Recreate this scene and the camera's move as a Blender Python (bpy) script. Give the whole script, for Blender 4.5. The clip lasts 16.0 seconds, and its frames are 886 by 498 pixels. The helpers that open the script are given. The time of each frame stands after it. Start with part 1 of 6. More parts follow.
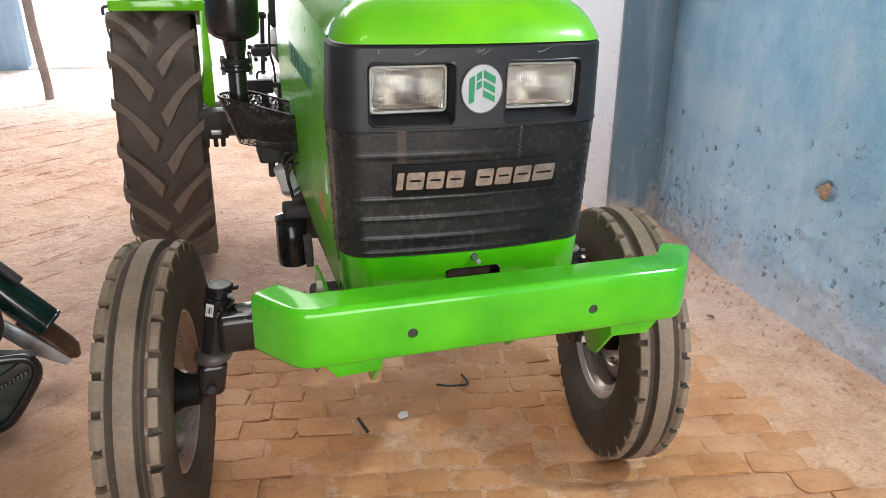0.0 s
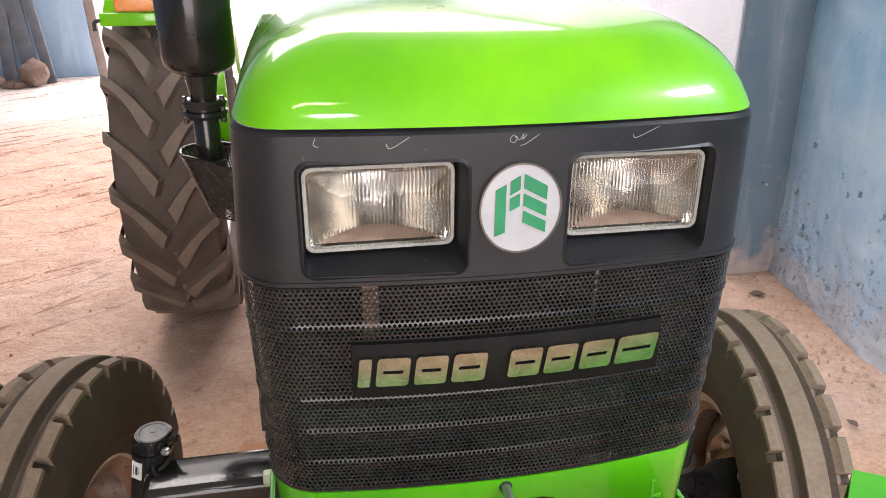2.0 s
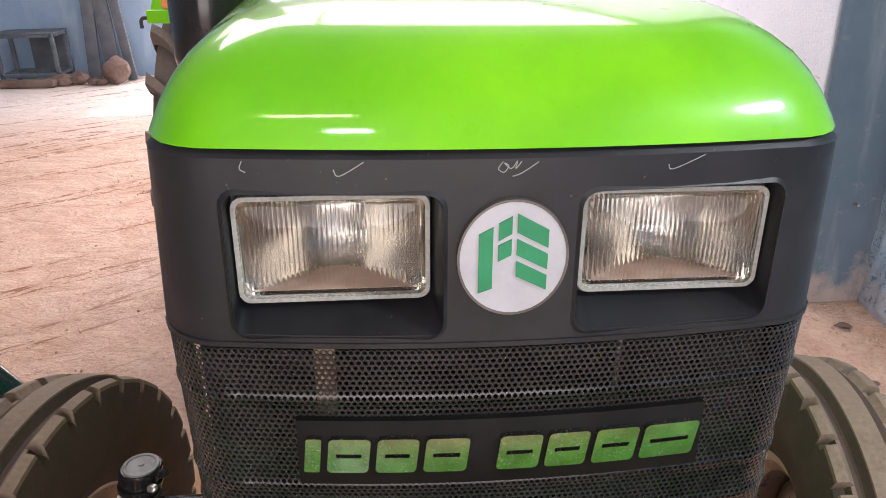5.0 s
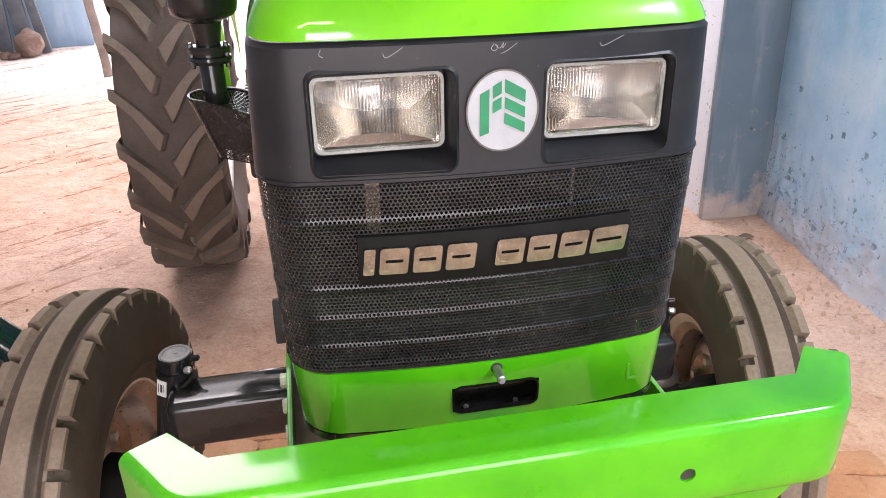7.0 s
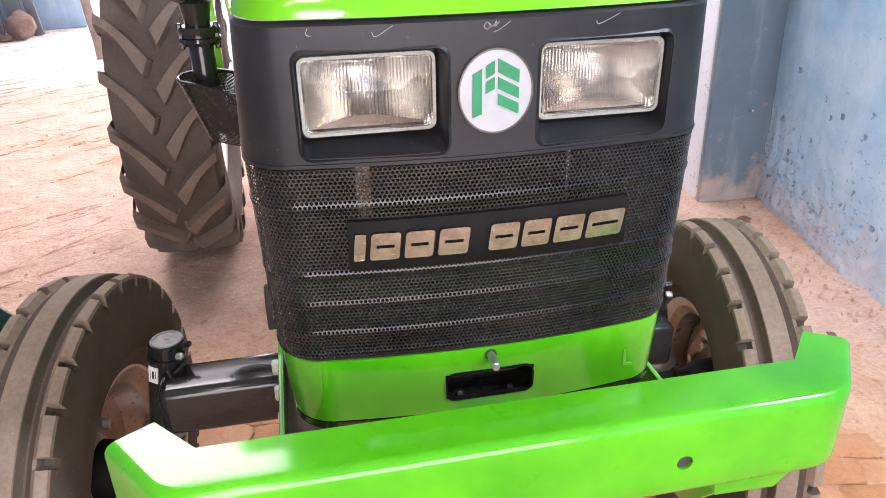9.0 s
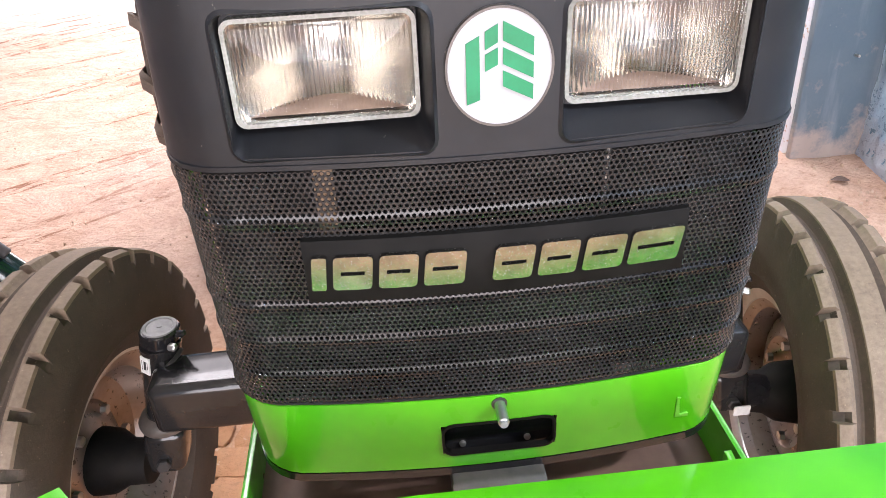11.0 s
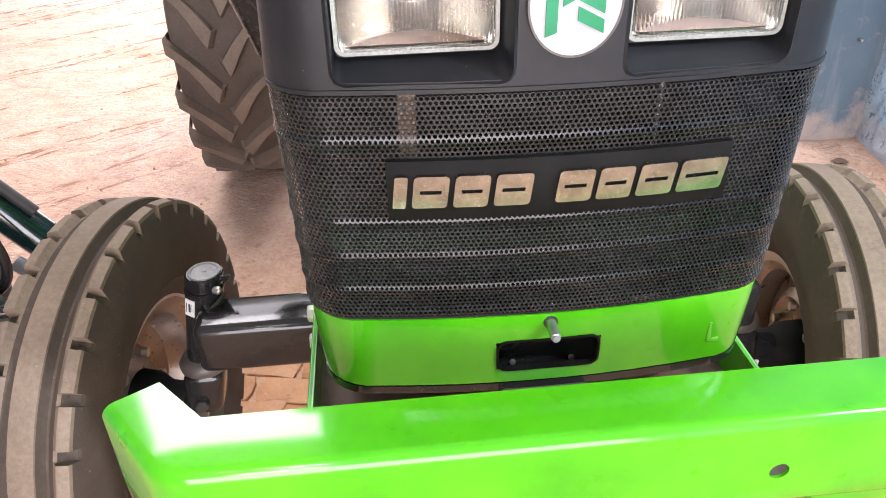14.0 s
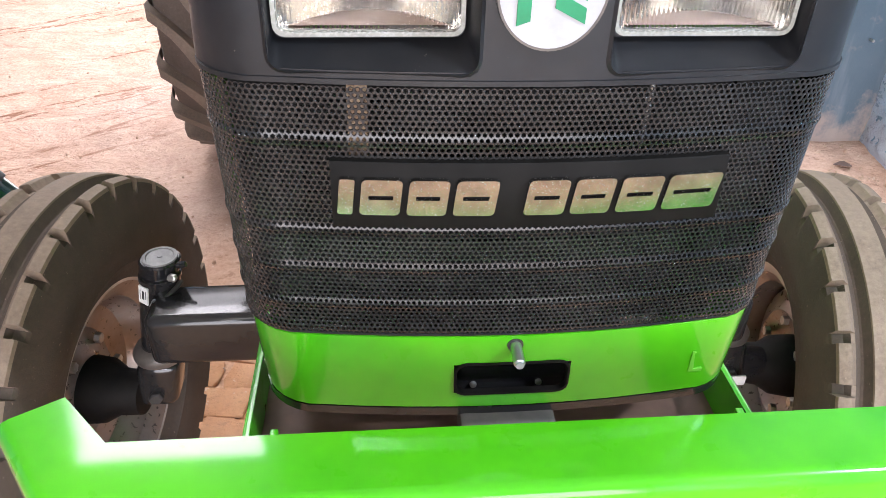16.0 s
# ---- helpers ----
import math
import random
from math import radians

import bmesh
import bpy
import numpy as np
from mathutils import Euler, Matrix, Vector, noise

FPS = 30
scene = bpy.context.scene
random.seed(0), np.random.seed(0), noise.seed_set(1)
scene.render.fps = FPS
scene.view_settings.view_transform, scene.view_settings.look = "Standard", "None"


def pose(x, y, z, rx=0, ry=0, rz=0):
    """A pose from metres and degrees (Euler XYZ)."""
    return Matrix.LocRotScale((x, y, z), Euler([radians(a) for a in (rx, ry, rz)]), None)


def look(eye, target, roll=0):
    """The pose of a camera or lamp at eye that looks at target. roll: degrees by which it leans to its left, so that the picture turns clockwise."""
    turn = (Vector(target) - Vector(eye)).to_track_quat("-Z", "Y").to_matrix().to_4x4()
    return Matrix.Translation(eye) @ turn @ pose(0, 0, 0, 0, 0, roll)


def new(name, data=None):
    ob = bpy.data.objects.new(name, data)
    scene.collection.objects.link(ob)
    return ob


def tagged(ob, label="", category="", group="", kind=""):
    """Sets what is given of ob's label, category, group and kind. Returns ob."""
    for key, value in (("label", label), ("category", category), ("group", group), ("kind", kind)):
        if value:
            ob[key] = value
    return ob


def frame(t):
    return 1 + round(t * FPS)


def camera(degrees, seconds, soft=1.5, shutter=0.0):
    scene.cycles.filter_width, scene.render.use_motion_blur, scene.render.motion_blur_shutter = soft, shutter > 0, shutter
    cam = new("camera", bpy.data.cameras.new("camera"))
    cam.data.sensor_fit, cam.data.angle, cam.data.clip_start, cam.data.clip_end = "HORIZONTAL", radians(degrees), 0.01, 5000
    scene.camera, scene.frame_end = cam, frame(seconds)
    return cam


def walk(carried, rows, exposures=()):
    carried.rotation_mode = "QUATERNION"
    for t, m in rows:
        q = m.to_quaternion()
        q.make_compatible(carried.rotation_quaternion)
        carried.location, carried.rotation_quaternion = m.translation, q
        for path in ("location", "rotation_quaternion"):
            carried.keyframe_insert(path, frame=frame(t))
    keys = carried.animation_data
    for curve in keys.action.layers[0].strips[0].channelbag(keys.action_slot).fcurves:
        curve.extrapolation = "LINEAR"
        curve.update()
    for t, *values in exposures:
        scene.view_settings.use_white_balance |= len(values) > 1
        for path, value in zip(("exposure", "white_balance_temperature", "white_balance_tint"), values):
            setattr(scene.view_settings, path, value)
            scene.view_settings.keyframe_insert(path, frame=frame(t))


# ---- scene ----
cam = camera(61.5, 16.0, 0.6)
PATH = [
    (0, (-0.47, -1.279, 1.529), (0.082, 0.474, 0.741), 0.0),
    (0.3, (-0.453, -1.19, 1.533), (0.058, 0.576, 0.745), -0.5),
    (0.5, (-0.449, -1.148, 1.532), (0.027, 0.613, 0.711), 0.1),
    (0.8, (-0.412, -1.041, 1.512), (0.047, 0.73, 0.705), 0.8),
    (1, (-0.388, -0.953, 1.517), (0.109, 0.817, 0.731), 1.3),
    (1.2, (-0.358, -0.869, 1.519), (0.154, 0.888, 0.712), 0.3),
    (1.5, (-0.307, -0.777, 1.52), (0.227, 0.961, 0.688), -0.9),
    (1.7, (-0.261, -0.713, 1.514), (0.219, 1.045, 0.689), -0.7),
    (2, (-0.187, -0.64, 1.507), (0.147, 1.166, 0.717), -1.1),
    (2.3, (-0.111, -0.555, 1.505), (0.107, 1.27, 0.718), -0.2),
    (2.5, (-0.094, -0.525, 1.496), (0.054, 1.302, 0.696), -0.0),
    (3, (-0.083, -0.465, 1.485), (0.065, 1.365, 0.691), -1.0),
    (3.5, (-0.081, -0.442, 1.477), (0.043, 1.382, 0.666), -0.9),
    (3.7, (-0.079, -0.44, 1.477), (0.054, 1.385, 0.67), -1.1),
    (5.8, (-0.089, -0.569, 1.483), (0.059, 1.269, 0.71), -1.4),
    (6, (-0.109, -0.596, 1.485), (0.075, 1.239, 0.711), -1.5),
    (6.3, (-0.153, -0.645, 1.484), (0.079, 1.169, 0.675), -3.1),
    (6.5, (-0.172, -0.689, 1.487), (0.102, 1.124, 0.688), -2.4),
    (7, (-0.205, -0.762, 1.48), (0.121, 1.009, 0.61), -2.5),
    (7.5, (-0.205, -0.773, 1.478), (0.111, 0.993, 0.594), -2.6),
    (8, (-0.2, -0.77, 1.479), (0.125, 0.992, 0.59), -2.5),
    (8.5, (-0.207, -0.772, 1.48), (0.131, 0.99, 0.595), -2.0),
    (9, (-0.196, -0.745, 1.473), (0.131, 1.005, 0.562), -2.6),
    (9.5, (-0.16, -0.66, 1.459), (0.125, 1.069, 0.494), -2.9),
    (10, (-0.122, -0.587, 1.449), (0.099, 1.125, 0.437), -3.5),
    (10.2, (-0.114, -0.573, 1.445), (0.083, 1.135, 0.424), -3.6),
    (12.3, (-0.046, -0.486, 1.426), (-0.021, 1.209, 0.364), -4.8),
    (12.5, (-0.049, -0.483, 1.421), (-0.026, 1.212, 0.359), -4.5),
    (13, (-0.061, -0.499, 1.422), (-0.034, 1.203, 0.373), -4.8),
    (13.5, (-0.1, -0.552, 1.431), (-0.012, 1.145, 0.376), -4.2),
    (14, (-0.162, -0.613, 1.428), (-0.029, 1.066, 0.349), -2.9),
    (14.5, (-0.217, -0.67, 1.431), (-0.032, 1.013, 0.367), -0.6),
    (15, (-0.231, -0.677, 1.432), (0.002, 1.007, 0.379), 1.4),
    (15.5, (-0.183, -0.609, 1.426), (0.054, 1.073, 0.372), 0.8),
    (16, (-0.116, -0.529, 1.405), (0.022, 1.119, 0.28), -0.0),
]
EXPOSURE = [(0, 0.40, 6400, 11), (1.0, 0.46, 6480, 14), (1.5, 0.63, 6620, 18), (2.0, 0.60, 6640, 19), (2.5, 0.50, 6650, 20), (3.5, 0.36, 6650, 21), (5.8, 0.50, 6500, 22), (6.4, 0.60, 6480, 22), (7.5, 0.86, 6430, 22), (9, 0.9, 6350, 23), (10.2, 1.13, 6350, 22), (12.5, 1.23, 6300, 21), (14, 1.2, 6300, 20), (15, 1.0, 6150, 19), (16, 1.12, 6150, 18)]
walk(cam, [(t, look(eye, target, roll)) for t, eye, target, roll in PATH], EXPOSURE)
# ---------------------------------------------------------------- light
world = bpy.data.worlds.new("sky")
scene.world = world
world.use_nodes = True
wn = world.node_tree
sky = wn.nodes.new("ShaderNodeTexSky")
sky.sky_type, sky.sun_disc = 'NISHITA', False
SUN_EL, SUN_AZ = radians(50), radians(8)      # the sun stands behind the back doorway
sky.sun_elevation, sky.sun_rotation = SUN_EL, SUN_AZ
wn.links.new(sky.outputs[0], wn.nodes["Background"].inputs[0])
wn.nodes["Background"].inputs[1].default_value = 0.10

sun = new("sun", bpy.data.lights.new("sun", 'SUN'))
sun.data.energy, sun.data.angle, sun.data.color = 5.0, radians(0.6), (1.0, 0.95, 0.88)
sun.matrix_world = look((0, 0, 0), (-math.sin(SUN_AZ) * math.cos(SUN_EL), -math.cos(SUN_AZ) * math.cos(SUN_EL), -math.sin(SUN_EL)))


def area(name, eye, target, sx, sy, watts, colour):
    ob = new(name, bpy.data.lights.new(name, 'AREA'))
    ob.data.shape, ob.data.size, ob.data.size_y = 'RECTANGLE', sx, sy
    ob.data.energy, ob.data.color = watts, colour
    ob.matrix_world = look(eye, target)
    return ob


area("front_doorway_daylight", (-0.45, -4.9, 1.6), (-0.45, 0, 1.4), 4.1, 3.0, 160, (1.0, 0.97, 0.93))
# Unseen vent, its lamp kept as extra fill on the front.
area("front_vent_daylight", (-1.15, -4.9, 3.55), (-0.6, 0, 1.2), 0.8, 0.6, 18, (1.0, 0.99, 0.96))
area("side_vent_daylight", (1.82, -1.1, 2.85), (0.4, 0.3, 0.8), 0.20, 0.12, 44, (0.85, 0.95, 1.0))
area("roof_slot_daylight", (-0.98, -2.28, 4.18), (-0.98, -2.28, 0), 0.75, 0.10, 5, (1.0, 0.9, 0.66))
area("roof_slot_front_daylight", (-0.80, -3.25, 4.18), (-0.80, -3.25, 0), 0.42, 0.20, 11, (0.93, 0.97, 1.0))
area("back_doorway_daylight", (-0.4, 8.3, 1.6), (-0.4, 0, 1.2), 3.9, 3.0, 235, (1.0, 0.98, 0.95))
# Added lamps under a closed roof, placed from reflections alone; no opening is seen.
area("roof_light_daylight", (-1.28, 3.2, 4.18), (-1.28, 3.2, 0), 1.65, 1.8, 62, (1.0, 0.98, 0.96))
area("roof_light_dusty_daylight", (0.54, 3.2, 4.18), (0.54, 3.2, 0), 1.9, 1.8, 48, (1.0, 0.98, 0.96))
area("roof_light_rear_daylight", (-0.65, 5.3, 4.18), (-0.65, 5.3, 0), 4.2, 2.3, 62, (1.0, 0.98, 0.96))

# ---------------------------------------------------------------- materials


def material(name, base, rough=0.5, metal=0.0, coat=0.0, coat_rough=0.05, spec=0.5):
    m = bpy.data.materials.new(name)
    m.use_nodes = True
    b = m.node_tree.nodes["Principled BSDF"]
    b.inputs["Base Color"].default_value = (*base, 1)
    b.inputs["Roughness"].default_value = rough
    b.inputs["Metallic"].default_value = metal
    b.inputs["Coat Weight"].default_value = coat
    b.inputs["Coat Roughness"].default_value = coat_rough
    b.inputs["Specular IOR Level"].default_value = spec
    return m, m.node_tree, b


def coords(nt, scale=(1, 1, 1), kind="Object"):
    tc = nt.nodes.new("ShaderNodeTexCoord")
    mp = nt.nodes.new("ShaderNodeMapping")
    mp.inputs["Scale"].default_value = scale
    nt.links.new(tc.outputs[kind], mp.inputs["Vector"])
    return mp.outputs["Vector"]


def noise_tex(nt, vec, scale, detail=4.0, rough=0.55):
    n = nt.nodes.new("ShaderNodeTexNoise")
    n.inputs["Scale"].default_value, n.inputs["Detail"].default_value, n.inputs["Roughness"].default_value = scale, detail, rough
    nt.links.new(vec, n.inputs["Vector"])
    return n.outputs["Fac"]


def ramp(nt, fac, stops):
    r = nt.nodes.new("ShaderNodeValToRGB")
    els = r.color_ramp.elements
    while len(els) < len(stops):
        els.new(0.5)
    for e, (pos, col) in zip(els, stops):
        e.position, e.color = pos, (*col, 1)
    nt.links.new(fac, r.inputs["Fac"])
    return r.outputs["Color"]


def mix(nt, fac, a, b, kind='MIX'):
    n = nt.nodes.new("ShaderNodeMix")
    n.data_type, n.blend_type = 'RGBA', kind
    for sock, val in ((n.inputs[0], fac), (n.inputs[6], a), (n.inputs[7], b)):
        if isinstance(val, (int, float)):
            sock.default_value = val
        elif isinstance(val, tuple):
            sock.default_value = (*val, 1)
        else:
            nt.links.new(val, sock)
    return n.outputs[2]


def bump(nt, b, height, strength=0.3, dist=0.01, after=None):
    n = nt.nodes.new("ShaderNodeBump")
    n.inputs["Strength"].default_value, n.inputs["Distance"].default_value = strength, dist
    nt.links.new(height, n.inputs["Height"])
    if after is not None:
        nt.links.new(after, n.inputs["Normal"])
    nt.links.new(n.outputs[0], b.inputs["Normal"])
    return n.outputs[0]


def grey(v):
    return (v, v, v)


def speckled(name, dark, light, scale, rough=(0.5, 0.7), metal=0.0, bump_scale=None, strength=0.2, dist=0.002, coat=0.0, lo=0.35, hi=0.65):
    """A surface that varies at two scales in colour and gloss."""
    m, nt, b = material(name, dark, rough[0], metal, coat)
    v = coords(nt)
    big, small = noise_tex(nt, v, scale, 5), noise_tex(nt, v, scale * 9, 4)
    c = ramp(nt, big, [(lo, dark), (hi, light)])
    nt.links.new(mix(nt, 0.25, c, ramp(nt, small, [(0.35, dark), (0.7, light)])), b.inputs["Base Color"])
    nt.links.new(ramp(nt, small, [(0.3, grey(rough[0])), (0.75, grey(rough[1]))]), b.inputs["Roughness"])
    if bump_scale:
        bump(nt, b, noise_tex(nt, v, bump_scale, 5), strength, dist)
    return m


def make_green(name, low, high, coat=1.0, gloss=0.09, sheen=0.1, top_haze=0.0):
    m, nt, b = material(name, (0.13, 0.68, 0.002), 0.40, 0.0, coat, gloss, sheen)
    b.inputs["Coat IOR"].default_value = 1.58
    v = coords(nt)
    c = ramp(nt, noise_tex(nt, v, 6, 4), [(0.35, low), (0.65, high)])
    dust = ramp(nt, noise_tex(nt, v, 45, 6, 0.7), [(0.68, grey(0)), (0.9, grey(0.10))])
    c = mix(nt, dust, c, (0.35, 0.55, 0.18))
    if top_haze:                                     # pale haze of the bright roof and dust, painted on what faces up
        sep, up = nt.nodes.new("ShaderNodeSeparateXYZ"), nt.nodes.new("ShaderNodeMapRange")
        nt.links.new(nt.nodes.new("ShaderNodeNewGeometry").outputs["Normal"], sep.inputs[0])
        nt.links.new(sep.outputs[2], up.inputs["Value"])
        for k, val in (("From Min", 0.88), ("From Max", 0.985), ("To Min", 0.0), ("To Max", top_haze)):
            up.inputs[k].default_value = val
        haze = mix(nt, 1.0, up.outputs[0], ramp(nt, noise_tex(nt, v, 3.5, 6, 0.7), [(0.3, grey(0.55)), (0.7, grey(1))]), 'MULTIPLY')
        c = mix(nt, haze, c, (0.62, 0.66, 0.42))
    nt.links.new(c, b.inputs["Base Color"])
    nt.links.new(ramp(nt, noise_tex(nt, v, 30, 5), [(0.3, grey(0.26)), (0.75, grey(0.42))]), b.inputs["Roughness"])
    n1 = bump(nt, b, noise_tex(nt, v, 9, 2), 0.05, 0.01)
    bump(nt, b, noise_tex(nt, v, 420, 2), 0.03, 0.001, n1)
    return m


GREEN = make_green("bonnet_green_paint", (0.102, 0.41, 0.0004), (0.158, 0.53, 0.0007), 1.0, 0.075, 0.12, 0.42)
STEEL_GREEN = make_green("steel_green_paint", (0.036, 0.335, 0.002), (0.078, 0.470, 0.004), 0.95, 0.10)
PANEL_GREEN = make_green("side_panel_green_paint", (0.080, 0.43, 0.0004), (0.128, 0.56, 0.0007), 0.35, 0.22)
SHROUD = speckled("black_moulded_plastic", (0.0085, 0.0090, 0.0102), (0.0155, 0.0162, 0.0184), 7, (0.36, 0.48), 0, 900, 0.12, 0.0006)
SHROUD.node_tree.nodes["Principled BSDF"].inputs["Specular IOR Level"].default_value = 0.34


def add_specks(m, colour, scale, at, amount):
    """A sprinkle of pale dust over an existing paint."""
    nt = m.node_tree
    b = nt.nodes["Principled BSDF"]
    under = b.inputs["Base Color"].links[0].from_socket
    v = coords(nt)
    soft = ramp(nt, noise_tex(nt, v, 5, 5, 0.65), [(0.45, grey(0)), (0.75, grey(0.05))])
    speck = ramp(nt, noise_tex(nt, v, scale, 3, 0.6), [(at, grey(0)), (at + 0.04, grey(amount))])
    nt.links.new(mix(nt, speck, mix(nt, soft, under, colour), colour), b.inputs["Base Color"])


add_specks(SHROUD, (0.30, 0.25, 0.20), 190, 0.71, 0.35)
BLACK_GLOSS = speckled("black_axle_paint", (0.010, 0.010, 0.012), (0.022, 0.021, 0.020), 9, (0.11, 0.20), 0, None, 0, 0, 0.25)
BLACK_GLOSS.node_tree.nodes["Principled BSDF"].inputs["Specular IOR Level"].default_value = 0.36
BLACK_DULL = speckled("dull_black_casting", (0.016, 0.016, 0.017), (0.045, 0.040, 0.036), 18, (0.5, 0.75), 0, 120, 0.3, 0.002)
MESH_BLACK = speckled("black_perforated_sheet", (0.013, 0.0125, 0.0125), (0.036, 0.034, 0.032), 9, (0.20, 0.32), 0.2)
PLATE_BLACK = speckled("black_name_plate", (0.004, 0.0036, 0.003), (0.010, 0.009, 0.008), 20, (0.6, 0.75))
PLATE_BLACK.node_tree.nodes["Principled BSDF"].inputs["Specular IOR Level"].default_value = 0.12
CHROME = speckled("worn_chrome", (0.34, 0.33, 0.31), (0.55, 0.54, 0.51), 70, (0.12, 0.32), 1.0)
BROWN_MIRROR = speckled("brown_lamp_floor", (0.24, 0.16, 0.12), (0.42, 0.32, 0.26), 60, (0.3, 0.5), 0.35)
REFLECTOR = material("lamp_reflector", (0.43, 0.405, 0.365), 0.19, 1.0)[0]
STEEL = speckled("zinc_steel", (0.45, 0.44, 0.42), (0.62, 0.60, 0.56), 40, (0.3, 0.5), 0.9)
ZINC_BOLT = speckled("green_dusted_bolt", (0.40, 0.46, 0.30), (0.58, 0.60, 0.48), 60, (0.4, 0.6), 0.3)
WHITE_ENAMEL = speckled("white_enamel", (0.34, 0.34, 0.35), (0.41, 0.405, 0.415), 30, (0.4, 0.55))
EMBLEM_GREEN = speckled("emblem_green", (0.0, 0.165, 0.062), (0.003, 0.215, 0.085), 40, (0.4, 0.55))
CHALK = material("chalk_line", (0.26, 0.255, 0.25), 0.9)[0]
LABEL_WHITE = speckled("label_paper", (0.62, 0.62, 0.60), (0.78, 0.78, 0.76), 90, (0.4, 0.6))
PRINT = material("label_print", (0.03, 0.03, 0.03), 0.6)[0]
RIM_PAINT = speckled("silver_rim_paint", (0.40, 0.38, 0.36), (0.62, 0.60, 0.57), 16, (0.28, 0.45), 0.55)
# Dull silver for the discs, browner than the rim edge.
RIM_DISC = speckled("dusty_silver_disc", (0.20, 0.155, 0.13), (0.37, 0.315, 0.28), 9, (0.25, 0.42), 0.7)
ORANGE = speckled("orange_lens", (0.70, 0.22, 0.06), (0.85, 0.32, 0.10), 30, (0.2, 0.35))
TRAY_BROWN = speckled("primer_brown", (0.085, 0.045, 0.032), (0.19, 0.110, 0.078), 10, (0.5, 0.7), 0, 60, 0.2, 0.002)
FRAME_GREY = speckled("grey_metal_frame", (0.06, 0.075, 0.09), (0.13, 0.15, 0.17), 12, (0.5, 0.7), 0.2)
POST_WOOD = speckled("brown_weathered_wood", (0.13, 0.10, 0.085), (0.26, 0.21, 0.185), 6, (0.7, 0.9), 0, 40, 0.4, 0.004)
# White outside ground: the sun's glare is put into the base colour.
YARD_GLARE = speckled("glare_white_slab", (0.70, 0.68, 0.66), (0.80, 0.79, 0.78), 2, (0.8, 0.95), 0, 30, 0.3, 0.01)
WOOD_GREY = speckled("weathered_wood", (0.050, 0.058, 0.070), (0.115, 0.125, 0.14), 6, (0.7, 0.9), 0, 40, 0.4, 0.004)
STONE = speckled("brown_stone", (0.095, 0.060, 0.048), (0.20, 0.135, 0.11), 8, (0.8, 0.95), 0, 25, 0.6, 0.02)
BIKE_GREEN = speckled("dark_green_enamel", (0.004, 0.014, 0.013), (0.008, 0.030, 0.028), 10, (0.12, 0.25), 0, None, 0, 0, 0.7)
FOOTBOARD = speckled("pale_footboard", (0.40, 0.42, 0.44), (0.60, 0.61, 0.62), 20, (0.3, 0.5), 0.6)
SCUFF = speckled("scuffed_green", (0.12, 0.50, 0.02), (0.18, 0.56, 0.06), 60, (0.5, 0.7))
FLAP = speckled("dusty_grey_steel", (0.060, 0.055, 0.050), (0.14, 0.12, 0.105), 18, (0.35, 0.6), 0.3, 60, 0.15, 0.002)
STRAP = speckled("dark_rubber_flap", (0.020, 0.019, 0.018), (0.060, 0.050, 0.042), 25, (0.55, 0.8), 0, 90, 0.2, 0.002)


def make_tyre(name, dark, light, amount):
    m, nt, b = material(name, dark, 0.7, spec=0.22)
    v = coords(nt)
    fine = noise_tex(nt, v, 110, 6, 0.75)
    speck = ramp(nt, noise_tex(nt, v, 170, 3, 0.6), [(0.68, grey(0)), (0.73, grey(0.55))])
    c = ramp(nt, noise_tex(nt, v, 7, 5), [(0.5 - amount, dark), (0.5 + amount, light)])
    c = mix(nt, 0.45, c, ramp(nt, fine, [(0.35, dark), (0.7, light)]))
    nt.links.new(mix(nt, speck, c, (0.34, 0.26, 0.19)), b.inputs["Base Color"])
    nt.links.new(ramp(nt, fine, [(0.3, grey(0.55)), (0.7, grey(0.85))]), b.inputs["Roughness"])
    bump(nt, b, fine, 0.4, 0.003)
    return m


TREAD = make_tyre("dusty_tread_rubber", (0.118, 0.086, 0.060), (0.290, 0.222, 0.165), 0.25)
# Shade in the tread grooves and notches, painted as a darker rubber.
GROOVE_SHADE = make_tyre("shaded_groove_rubber", (0.045, 0.035, 0.027), (0.120, 0.091, 0.069), 0.25)
SIDEWALL = make_tyre("black_sidewall_rubber", (0.036, 0.029, 0.023), (0.105, 0.080, 0.062), 0.2)
REAR_RUBBER = make_tyre("rear_tyre_rubber", (0.072, 0.055, 0.045), (0.150, 0.115, 0.095), 0.22)

LUG_RUBBER = make_tyre("worn_lug_rubber", (0.125, 0.096, 0.077), (0.255, 0.200, 0.160), 0.22)
HUB_BLACK = speckled("matt_black_hub", (0.004, 0.004, 0.0045), (0.014, 0.012, 0.010), 25, (0.6, 0.8))
HUB_BLACK.node_tree.nodes["Principled BSDF"].inputs["Specular IOR Level"].default_value = 0.15
GLASS_EDGE = speckled("ground_glass_edge", (0.22, 0.225, 0.20), (0.30, 0.305, 0.27), 40, (0.2, 0.35))
CAP_GREY = speckled("pale_worn_cap", (0.11, 0.11, 0.112), (0.21, 0.21, 0.205), 60, (0.4, 0.6), 0.2)


